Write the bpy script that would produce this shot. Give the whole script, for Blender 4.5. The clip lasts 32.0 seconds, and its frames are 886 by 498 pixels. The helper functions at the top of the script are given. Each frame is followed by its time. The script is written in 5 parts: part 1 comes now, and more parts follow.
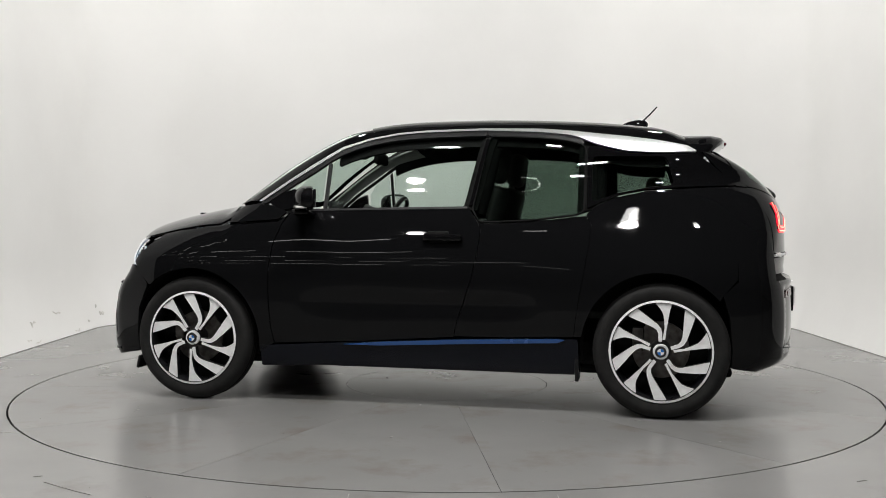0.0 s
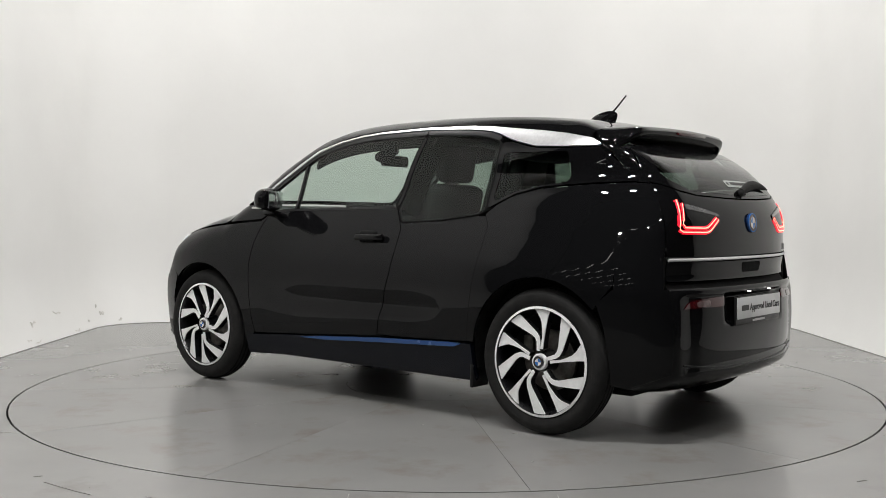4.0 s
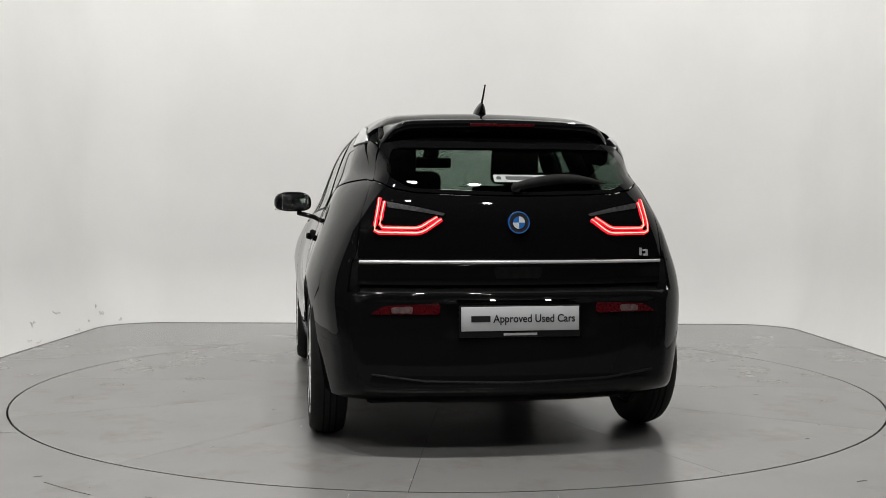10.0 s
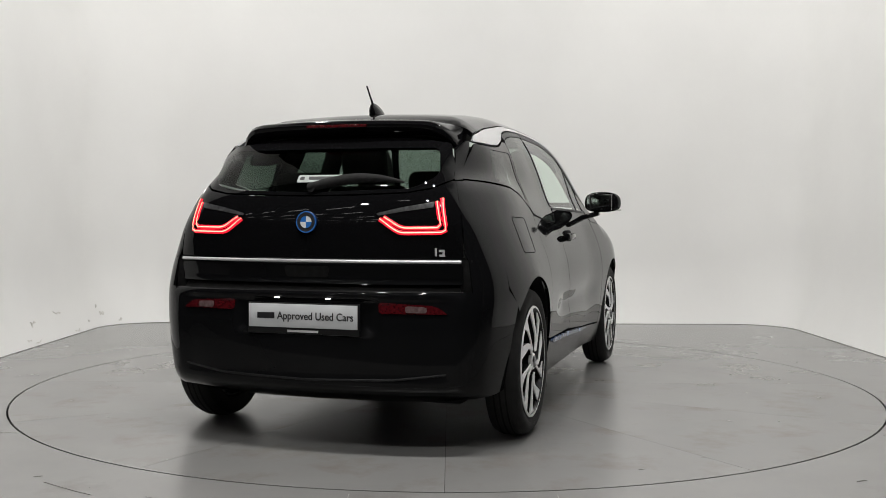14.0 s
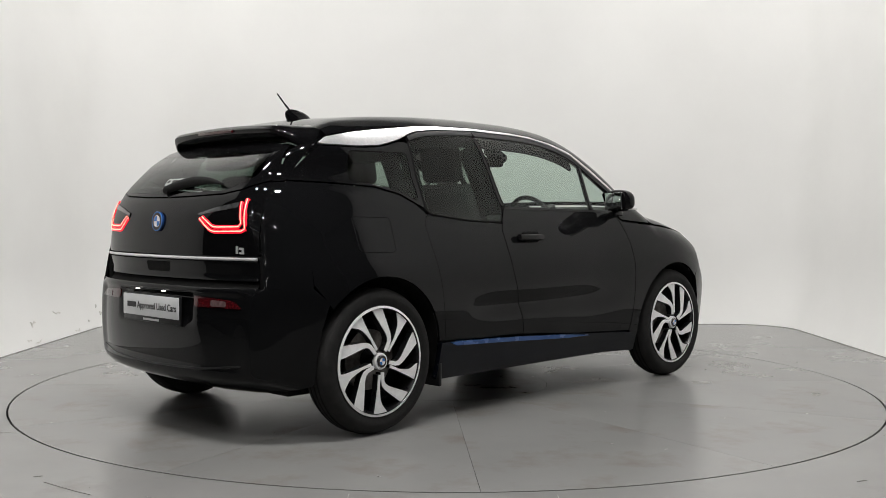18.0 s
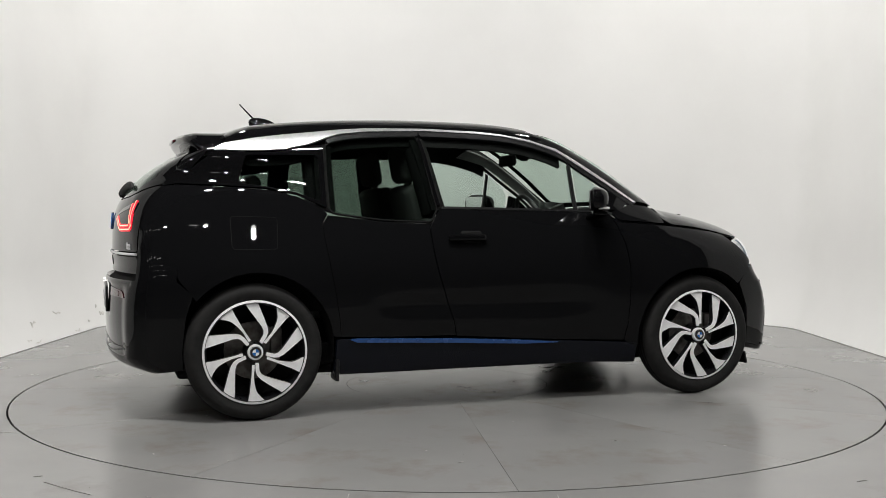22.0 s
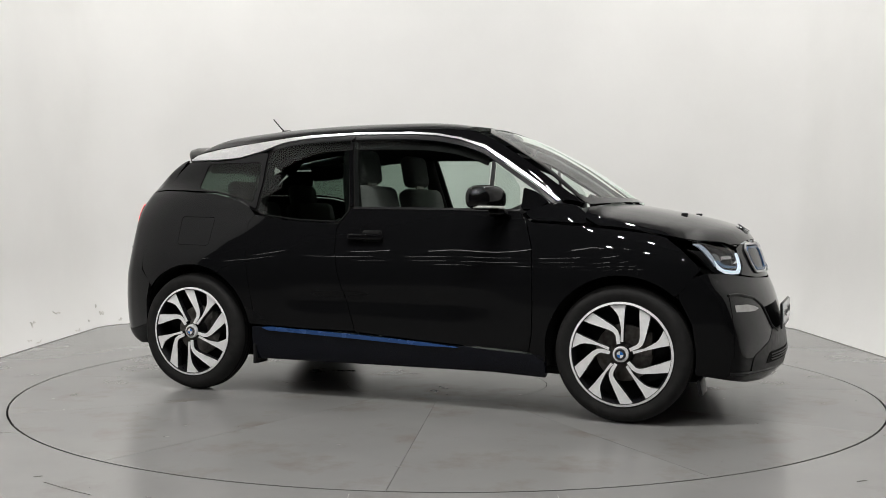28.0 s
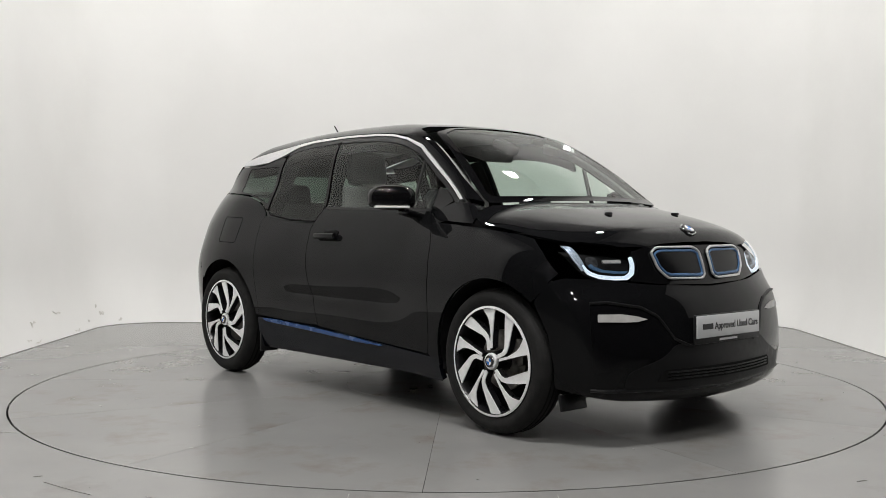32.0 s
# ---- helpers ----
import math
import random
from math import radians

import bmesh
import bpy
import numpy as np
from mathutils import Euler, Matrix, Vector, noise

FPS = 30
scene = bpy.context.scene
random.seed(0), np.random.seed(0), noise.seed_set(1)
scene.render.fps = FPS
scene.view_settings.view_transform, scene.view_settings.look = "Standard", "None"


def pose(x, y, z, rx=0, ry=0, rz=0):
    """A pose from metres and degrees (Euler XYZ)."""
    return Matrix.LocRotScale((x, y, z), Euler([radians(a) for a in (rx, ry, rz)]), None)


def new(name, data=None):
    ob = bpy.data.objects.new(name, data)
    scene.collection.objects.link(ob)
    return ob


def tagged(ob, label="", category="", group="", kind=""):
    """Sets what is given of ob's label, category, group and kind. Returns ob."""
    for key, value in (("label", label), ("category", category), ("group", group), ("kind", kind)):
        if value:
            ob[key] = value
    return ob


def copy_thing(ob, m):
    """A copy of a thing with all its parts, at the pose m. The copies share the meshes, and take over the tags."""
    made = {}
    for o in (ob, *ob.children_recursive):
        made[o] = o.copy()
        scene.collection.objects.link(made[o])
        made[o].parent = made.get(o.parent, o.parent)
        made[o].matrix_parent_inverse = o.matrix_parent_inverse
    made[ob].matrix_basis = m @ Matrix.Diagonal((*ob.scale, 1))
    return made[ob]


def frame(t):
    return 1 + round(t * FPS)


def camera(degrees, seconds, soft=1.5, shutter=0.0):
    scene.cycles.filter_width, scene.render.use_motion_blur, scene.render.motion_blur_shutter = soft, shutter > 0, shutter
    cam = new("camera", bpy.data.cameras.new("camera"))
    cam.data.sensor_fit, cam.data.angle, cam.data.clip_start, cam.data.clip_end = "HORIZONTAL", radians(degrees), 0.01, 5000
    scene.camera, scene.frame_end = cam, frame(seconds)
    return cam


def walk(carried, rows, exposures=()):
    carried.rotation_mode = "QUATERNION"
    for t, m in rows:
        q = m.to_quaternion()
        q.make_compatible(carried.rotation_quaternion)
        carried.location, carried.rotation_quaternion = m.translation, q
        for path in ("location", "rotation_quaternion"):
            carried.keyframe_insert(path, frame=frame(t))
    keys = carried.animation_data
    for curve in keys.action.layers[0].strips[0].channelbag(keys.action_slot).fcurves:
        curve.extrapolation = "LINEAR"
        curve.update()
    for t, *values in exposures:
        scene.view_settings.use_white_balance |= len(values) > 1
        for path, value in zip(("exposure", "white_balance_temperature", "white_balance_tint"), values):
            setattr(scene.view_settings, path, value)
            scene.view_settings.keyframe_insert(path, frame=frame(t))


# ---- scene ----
from mathutils.geometry import delaunay_2d_cdt

cam = camera(47.61, 32.0, soft=0.8)
HERE = Matrix.Translation((0, -6.212, 1.0176)) @ Euler((radians(90 - 1.724), 0, radians(0.232))).to_matrix().to_4x4() @ pose(0, 0, 0, 0, 0, 0.148)
walk(cam, [(0, HERE), (32, HERE)], exposures=[(0, 0.0), (6, 0.0), (9, -0.08), (11, -0.13), (13, -0.13), (17, -0.06), (20, 0.0), (32, 0.0)])

# ---- world and lamps ----
world = bpy.data.worlds.new("world")
scene.world = world
world.use_nodes = True
world.node_tree.nodes["Background"].inputs[0].default_value = (0.02, 0.021, 0.022, 1)
world.node_tree.nodes["Background"].inputs[1].default_value = 0.3

CEILING = 7.7
LAMP_SIZE = 0.24  # metres
TUBE_HEIGHT = 5.2
LAMP_HEIGHT = 5.8
# the last two, at the back, are unseen lamps added to light the walls
SPOTS = [(-1.6, -2.9, 98.0), (-0.35, -2.9, 98.0), (0.9, -2.9, 98.0), (-3.3, -6.2, 72.0), (-0.75, -6.2, 72.0), (1.8, -6.2, 72.0), (-2.0, 2.0, 70.0), (2.0, 2.0, 70.0)]


def lamp_disk(x, y, z, size, watts, tint):
    data = bpy.data.lights.new("ceiling_lamp_light", "AREA")
    data.shape, data.size, data.energy, data.color = "DISK", size, watts, tint
    ob = new("ceiling_lamp_light", data)
    ob.matrix_world = pose(x, y, z)
    return ob


# ---- materials ----
def material(name, base, rough=0.5, metal=0.0, **more):
    m = bpy.data.materials.new(name)
    m.use_nodes = True
    b = m.node_tree.nodes["Principled BSDF"]
    b.inputs["Base Color"].default_value = (*base, 1)
    b.inputs["Roughness"].default_value, b.inputs["Metallic"].default_value = rough, metal
    for k, v in more.items():
        b.inputs[k.replace("_", " ").title().replace("Ior", "IOR")].default_value = v
    return m


def grain(m, scale, low, high, slot="Base Color", bump=0.0, detail=6.0, bump_scale=None, stretch=(1, 1, 1)):
    """Vary one socket of a material between two values by noise, with an optional fine relief."""
    t = m.node_tree
    b = t.nodes["Principled BSDF"]
    at = t.nodes.new("ShaderNodeTexCoord")
    mp = t.nodes.new("ShaderNodeMapping")
    mp.inputs["Scale"].default_value = stretch
    no = t.nodes.new("ShaderNodeTexNoise")
    no.inputs["Scale"].default_value, no.inputs["Detail"].default_value = scale, detail
    t.links.new(at.outputs["Object"], mp.inputs[0])
    t.links.new(mp.outputs[0], no.inputs["Vector"])
    ramp = t.nodes.new("ShaderNodeValToRGB")
    lo = low if isinstance(low, tuple) else (low,) * 3
    hi = high if isinstance(high, tuple) else (high,) * 3
    ramp.color_ramp.elements[0].color, ramp.color_ramp.elements[1].color = (*lo, 1), (*hi, 1)
    ramp.color_ramp.elements[0].position, ramp.color_ramp.elements[1].position = 0.32, 0.68
    t.links.new(no.outputs["Fac"], ramp.inputs[0])
    t.links.new(ramp.outputs[0], b.inputs[slot])
    if bump:
        bn = t.nodes.new("ShaderNodeTexNoise")
        bn.inputs["Scale"].default_value = bump_scale or scale * 6
        t.links.new(mp.outputs[0], bn.inputs["Vector"])
        bp = t.nodes.new("ShaderNodeBump")
        bp.inputs["Strength"].default_value, bp.inputs["Distance"].default_value = bump, 0.01
        t.links.new(bn.outputs["Fac"], bp.inputs["Height"])
        t.links.new(bp.outputs[0], b.inputs["Normal"])
    return m


def glowing(name, tint, strength):
    m = material(name, tint, 0.3)
    b = m.node_tree.nodes["Principled BSDF"]
    b.inputs["Emission Color"].default_value, b.inputs["Emission Strength"].default_value = (*tint, 1), strength
    return m


def pane_material(name, tint, gloss=0.022, slanted=0.9):
    """Clear or tinted sheet glass: it lets its tint through and mirrors more at a slant."""
    m = bpy.data.materials.new(name)
    m.use_nodes = True
    t = m.node_tree
    t.nodes.remove(t.nodes["Principled BSDF"])
    out = t.nodes["Material Output"]
    clear, shine, add = t.nodes.new("ShaderNodeBsdfTransparent"), t.nodes.new("ShaderNodeBsdfGlossy"), t.nodes.new("ShaderNodeAddShader")
    clear.inputs["Color"].default_value = (*tint, 1)
    shine.inputs["Roughness"].default_value = 0.0
    slant, power, scale = t.nodes.new("ShaderNodeLayerWeight"), t.nodes.new("ShaderNodeMath"), t.nodes.new("ShaderNodeMath")
    power.operation, scale.operation = "POWER", "MULTIPLY_ADD"
    power.inputs[1].default_value = 5.0
    scale.inputs[1].default_value, scale.inputs[2].default_value = slanted, gloss
    t.links.new(slant.outputs["Facing"], power.inputs[0])
    t.links.new(power.outputs[0], scale.inputs[0])
    t.links.new(scale.outputs[0], shine.inputs["Color"])
    t.links.new(clear.outputs[0], add.inputs[0])
    t.links.new(shine.outputs[0], add.inputs[1])
    t.links.new(add.outputs[0], out.inputs["Surface"])
    return m


def inner_pane():
    """The inner side of a pane, which shows no tint of its own."""
    m = pane_material("inner_glass", (1, 1, 1), 0.0)
    t = m.node_tree
    t.links.new(t.nodes["Transparent BSDF"].outputs[0], t.nodes["Material Output"].inputs["Surface"])
    return m


PAINT = grain(material("black_paint", (0.005, 0.0051, 0.0056), 0.05, ior=1.27), 9, 0.012, 0.028, "Roughness")
ROOF_BLACK = grain(material("gloss_black", (0.004, 0.004, 0.0044), 0.04, ior=1.31), 7, 0.01, 0.025, "Roughness")
SATIN = grain(material("satin_black_plastic", (0.009, 0.009, 0.0095), 0.34, specular_ior_level=0.25), 30, 0.3, 0.4, "Roughness", bump=0.05)
SILL_PAINT = grain(material("sill_black", (0.004, 0.005, 0.009), 0.2, specular_ior_level=0.22), 6, 0.18, 0.22, "Roughness")
BLUE = grain(material("blue_accent", (0.02, 0.08, 0.26), 0.22, 0.3, coat_weight=0.6), 12, 0.18, 0.3, "Roughness")
TRIM = grain(material("silver_paint", (0.66, 0.66, 0.67), 0.34, 0.85), 60, (0.62, 0.62, 0.63), (0.70, 0.70, 0.71))
CHROME = material("chrome", (0.72, 0.72, 0.74), 0.12, 1.0)
RUBBER = grain(material("tyre_rubber", (0.007, 0.007, 0.007), 0.75, specular_ior_level=0.25), 25, (0.008, 0.008, 0.008), (0.014, 0.0135, 0.013), bump=0.25, bump_scale=180)
ALLOY = grain(material("machined_alloy", (0.86, 0.86, 0.86), 0.34, 0.1), 45, (0.82, 0.82, 0.82), (0.90, 0.90, 0.90))
RIM_BLACK = grain(material("rim_black", (0.006, 0.006, 0.007), 0.3), 40, 0.25, 0.4, "Roughness")
STICKER = grain(material("sticker_paper", (0.36, 0.39, 0.37), 0.6), 30, (0.33, 0.36, 0.34), (0.39, 0.42, 0.40))
PLATE_GLOW = glowing("plate_lamp", (1.0, 0.97, 0.92), 2.2)
STEEL = grain(material("brake_steel", (0.16, 0.15, 0.14), 0.42, 0.9), 30, (0.10, 0.09, 0.08), (0.2, 0.19, 0.18))
HOLLOW = grain(material("dark_lining", (0.006, 0.006, 0.006), 0.85, specular_ior_level=0.12), 40, (0.006, 0.006, 0.006), (0.011, 0.011, 0.011))
CLOTH = grain(material("seat_cloth", (0.10, 0.102, 0.098), 0.9, specular_ior_level=0.2), 60, (0.08, 0.082, 0.08), (0.12, 0.122, 0.118))
PILLAR = grain(material("pillar_cloth", (0.24, 0.245, 0.235), 0.85), 60, (0.21, 0.215, 0.205), (0.27, 0.275, 0.265))
LINER = grain(material("headliner", (0.11, 0.113, 0.11), 0.9), 50, (0.1, 0.103, 0.1), (0.12, 0.123, 0.12))
DASH = grain(material("dashboard_plastic", (0.035, 0.035, 0.035), 0.6), 50, (0.028, 0.028, 0.028), (0.043, 0.043, 0.043))
CLEAR = pane_material("clear_glass", (0.70, 0.77, 0.73), 0.03)
SCREEN = pane_material("windscreen_glass", (0.66, 0.74, 0.69), 0.045, 0.6)
INNER = inner_pane()
TINTED = pane_material("tinted_glass", (0.26, 0.325, 0.285))
LENS = pane_material("lamp_lens", (0.75, 0.78, 0.8))
RED_LENS = grain(material("red_lens", (0.055, 0.003, 0.005), 0.12, coat_weight=0.4), 90, (0.042, 0.002, 0.004), (0.072, 0.005, 0.007))
PALE_LENS = grain(material("pale_lens", (0.42, 0.41, 0.40), 0.15), 25, (0.37, 0.36, 0.35), (0.46, 0.45, 0.44))
SIGNAL_LENS = grain(material("signal_lens", (0.72, 0.71, 0.69), 0.12, coat_weight=0.6), 25, (0.66, 0.65, 0.63), (0.78, 0.77, 0.75))
REVERSE_LENS = grain(material("reverse_lens", (0.11, 0.07, 0.07), 0.15, coat_weight=0.5), 60, (0.08, 0.05, 0.05), (0.15, 0.10, 0.10))
DARK_GLASS = pane_material("rear_window_glass", (0.19, 0.24, 0.21))
SMOKE = grain(material("smoked_lens", (0.05, 0.05, 0.052), 0.2, coat_weight=1.0), 60, (0.03, 0.03, 0.032), (0.07, 0.07, 0.072))
GLOW_RED = glowing("tail_lamp_red", (1.0, 0.008, 0.03), 1.05)
GLOW_HOT = glowing("tail_lamp_core", (1.0, 0.30, 0.20), 2.6)
LED_WHITE = glowing("running_lamp", (0.78, 0.89, 1.0), 0.48)
LED_BLUE = grain(material("lamp_blue_trim", (0.12, 0.22, 0.36), 0.25, 0.4), 20, (0.08, 0.16, 0.28), (0.14, 0.25, 0.4))
WING_TRIM = grain(material("lamp_silver_trim", (0.36, 0.42, 0.5), 0.3, 0.3), 90, (0.22, 0.28, 0.36), (0.5, 0.56, 0.64))
GRILLE_BLUE = grain(material("grille_blue", (0.05, 0.12, 0.24), 0.25, 0.3), 20, (0.04, 0.10, 0.20), (0.07, 0.15, 0.29))
PLATE = grain(material("plate_plastic", (0.6, 0.61, 0.62), 0.3, coat_weight=0.6), 8, (0.57, 0.58, 0.59), (0.64, 0.65, 0.66))
DULL_BLACK = grain(material("dull_black", (0.0035, 0.0035, 0.004), 0.16, ior=1.30), 20, 0.14, 0.2, "Roughness")
APRON = grain(material("apron_plastic", (0.006, 0.006, 0.0065), 0.4, specular_ior_level=0.18), 30, 0.36, 0.46, "Roughness", bump=0.04)
HALL_FLOOR = grain(material("hall_floor", (0.03, 0.03, 0.031), 0.6), 3, (0.024, 0.024, 0.025), (0.038, 0.038, 0.038), bump=0.05)
INK = material("black_ink", (0.01, 0.01, 0.012), 0.5)
WHITE_INK = material("white_ink", (0.6, 0.6, 0.6), 0.5)
BADGE_BLUE = material("badge_blue", (0.03, 0.16, 0.5), 0.15, coat_weight=1.0)
BADGE_EDGE = material("badge_edge", (0.01, 0.035, 0.12), 0.2)
BADGE_WHITE = material("badge_white", (0.7, 0.71, 0.72), 0.2, coat_weight=1.0)
WALL = grain(material("white_wall_paint", (0.82, 0.815, 0.80), 0.62), 0.9, (0.80, 0.795, 0.78), (0.845, 0.84, 0.825), bump=0.08, bump_scale=14)
FLOOR = grain(material("grey_floor_paint", (0.206, 0.204, 0.198), 0.24), 1.3, (0.192, 0.19, 0.185), (0.222, 0.219, 0.213), bump=0.007, bump_scale=40)
DISC = grain(material("turntable_paint", (0.206, 0.204, 0.198), 0.24), 1.1, (0.188, 0.186, 0.181), (0.220, 0.217, 0.212), bump=0.007, bump_scale=40)


def stains(m, scale, tint, low, high):
    """Soft dirt patches laid over the colour of a material."""
    t = m.node_tree
    b = t.nodes["Principled BSDF"]
    base = b.inputs["Base Color"].links[0].from_socket
    at = t.nodes.new("ShaderNodeTexCoord")
    big = t.nodes.new("ShaderNodeTexNoise")
    big.inputs["Scale"].default_value, big.inputs["Detail"].default_value, big.inputs["Roughness"].default_value = scale, 8.0, 0.62
    ramp = t.nodes.new("ShaderNodeValToRGB")
    ramp.color_ramp.elements[0].position, ramp.color_ramp.elements[1].position = low, high
    mix = t.nodes.new("ShaderNodeMix")
    mix.data_type = "RGBA"
    t.links.new(at.outputs["Object"], big.inputs["Vector"])
    t.links.new(big.outputs["Fac"], ramp.inputs[0])
    t.links.new(ramp.outputs[0], mix.inputs["Factor"])
    t.links.new(base, mix.inputs["A"])
    mix.inputs["B"].default_value = (*tint, 1)
    t.links.new(mix.outputs["Result"], b.inputs["Base Color"])
    return m


stains(DISC, 1.7, (0.150, 0.128, 0.106), 0.52, 0.74)
stains(DISC, 0.8, (0.158, 0.134, 0.110), 0.60, 0.72)
stains(DISC, 34.0, (0.06, 0.056, 0.052), 0.70, 0.76)
stains(FLOOR, 2.3, (0.15, 0.14, 0.13), 0.58, 0.82)
stains(FLOOR, 30.0, (0.07, 0.066, 0.062), 0.70, 0.76)
DARK = grain(material("dark_hall", (0.03, 0.03, 0.031), 0.8), 2, (0.022, 0.022, 0.023), (0.038, 0.038, 0.039))
SATIN_CHROME = material("satin_chrome", (0.72, 0.72, 0.73), 0.25, 0.45)
BULB = glowing("lamp_bulb", (1.0, 0.985, 0.96), 45.0)
STRIP = glowing("tube_light", (1.0, 0.98, 0.95), 14.0)
RUB = grain(material("rub_mark", (0.64, 0.62, 0.585), 0.7), 60, (0.60, 0.58, 0.545), (0.74, 0.73, 0.70))
SCUFF = grain(material("scuff_mark", (0.12, 0.115, 0.11), 0.6), 60, (0.08, 0.075, 0.07), (0.2, 0.19, 0.18))


# ---- mesh helpers ----
def solid(name, bm, mat, parent=None, label="", smooth=True):
    me = bpy.data.meshes.new(name)
    bmesh.ops.recalc_face_normals(bm, faces=bm.faces)
    bm.to_mesh(me)
    bm.free()
    me.materials.append(mat)
    if smooth:
        me.shade_smooth()
        me.set_sharp_from_angle(angle=radians(40))
    ob = new(name, me)
    ob.parent = parent
    if label:
        ob["label"] = label
    return ob


part = solid


def box(bm, centre, size, bevel=0.0, turn=None, segments=2):
    out = bmesh.ops.create_cube(bm, size=1.0)
    vs = out["verts"]
    m = Matrix.Translation(centre) @ (turn or Matrix()) @ Matrix.Diagonal((*size, 1))
    bmesh.ops.transform(bm, matrix=m, verts=vs)
    if bevel:
        es = list({e for v in vs for e in v.link_edges})
        bmesh.ops.bevel(bm, geom=es, offset=bevel, segments=segments, affect="EDGES", profile=0.5)
    return bm


def lathe(bm, profile, centre, axis="y", steps=64, closed=False):
    """Turn a profile of (radius, along) about an axis through centre."""
    rings = []
    for i in range(steps):
        a = 2 * math.pi * i / steps
        ring = []
        for r, h in profile:
            u, v = r * math.cos(a), r * math.sin(a)
            p = (u, h, v) if axis == "y" else (u, v, h) if axis == "z" else (h, u, v)
            ring.append(bm.verts.new((centre[0] + p[0], centre[1] + p[1], centre[2] + p[2])))
        rings.append(ring)
    n = len(profile)
    for i in range(steps):
        a, b = rings[i], rings[(i + 1) % steps]
        for j in range(n - 1 + closed):
            k = (j + 1) % n
            bm.faces.new((a[j], b[j], b[k], a[k]))
    return bm


def prism(bm, pts, z0, z1):
    """A flat outline in x, y raised from z0 to z1."""
    lo = [bm.verts.new((x, y, z0)) for x, y in pts]
    hi = [bm.verts.new((x, y, z1)) for x, y in pts]
    n = len(pts)
    bm.faces.new(lo[::-1])
    bm.faces.new(hi)
    for i in range(n):
        bm.faces.new((lo[i], lo[(i + 1) % n], hi[(i + 1) % n], hi[i]))
    return bm


def tube(bm, pts, radius, sides=8):
    pts = [Vector(p) for p in pts]
    rings = []
    for i, p in enumerate(pts):
        d = (pts[min(i + 1, len(pts) - 1)] - pts[max(i - 1, 0)]).normalized()
        u = d.cross(Vector((0, 0, 1)))
        u = u.normalized() if u.length > 0.05 else d.cross(Vector((0, 1, 0))).normalized()
        v = d.cross(u)
        r = radius[i] if isinstance(radius, (list, tuple)) else radius
        rings.append([bm.verts.new(p + r * (math.cos(2 * math.pi * k / sides) * u + math.sin(2 * math.pi * k / sides) * v)) for k in range(sides)])
    for a, b in zip(rings, rings[1:]):
        for k in range(sides):
            bm.faces.new((a[k], a[(k + 1) % sides], b[(k + 1) % sides], b[k]))
    bm.faces.new(rings[0][::-1])
    bm.faces.new(rings[-1])
    return bm


# ---- the car body as one smooth form: x forward, y to its left, z up ----
def curve(keys, soft=0.03, n=900):
    k=np.array(keys,float);X,Y=k[:,0],k[:,1]
    h=np.diff(X);d=np.diff(Y)/h;m=np.zeros(len(X))
    m[0],m[-1]=d[0],d[-1]
    for i in range(1,len(X)-1):
        if d[i-1]*d[i]>0:
            w1,w2=2*h[i]+h[i-1],h[i]+2*h[i-1];m[i]=(w1+w2)/(w1/d[i-1]+w2/d[i])
    pad=3*soft
    g=np.linspace(X[0]-pad,X[-1]+pad,n)
    i=np.clip(np.searchsorted(X,g)-1,0,len(X)-2);s=(g-X[i])/h[i]
    v=(2*s**3-3*s**2+1)*Y[i]+(s**3-2*s**2+s)*h[i]*m[i]+(-2*s**3+3*s**2)*Y[i+1]+(s**3-s**2)*h[i]*m[i+1]
    v=np.where(g<X[0],Y[0]+m[0]*(g-X[0]),np.where(g>X[-1],Y[-1]+m[-1]*(g-X[-1]),v))
    st=g[1]-g[0];r=max(1,int(3*soft/st));q=np.arange(-r,r+1)*st;w=np.exp(-.5*(q/soft)**2);w/=w.sum()
    vv=np.concatenate([v[0]+(v[1]-v[0])*np.arange(-r,0),v,v[-1]+(v[-1]-v[-2])*np.arange(1,r+1)])
    v=np.convolve(vv,w,'valid')
    def fn(x):
        x=np.asarray(x,float)
        lo=v[0]+(x-g[0])*(v[1]-v[0])/st;hi=v[-1]+(x-g[-1])*(v[-1]-v[-2])/st
        return np.where(x<g[0],lo,np.where(x>g[-1],hi,np.interp(x,g,v)))
    return fn
SIDE=curve([(.12,.77),(.2,.825),(.3,.853),(.4,.868),(.55,.883),(.68,.8875),(.78,.879),(.88,.853),(.97,.822),(1.05,.788),(1.14,.746),(1.22,.722),(1.32,.689),(1.41,.652),(1.48,.608),(1.54,.55),(1.6,.46)],.03)
HAUNCH=curve([(.12,.77),(.2,.827),(.3,.856),(.4,.872),(.55,.889),(.66,.893),(.76,.880),(.86,.849),(.95,.816),(1.04,.784),(1.11,.761),(1.165,.738),(1.195,.716),(1.23,.694),(1.32,.672),(1.38,.648),(1.43,.612),(1.48,.565),(1.54,.50),(1.6,.42)],.02)
PLAN=curve([(-2.1,.27),(-1.9,.155),(-1.7,.065),(-1.5,.02),(-1.3,.004),(-.9,.018),(-.3,.034),(.4,.034),(.9,.014),(1.3,.0),(1.5,.018),(1.7,.066),(1.9,.15),(2.1,.28)],.06)
CABTAP=curve([(-2.0,.115),(-1.6,.048),(-1.3,.013),(-.9,.004),(-.4,0),(.3,0),(.7,.015),(1.0,.05),(1.4,.12)],.06)
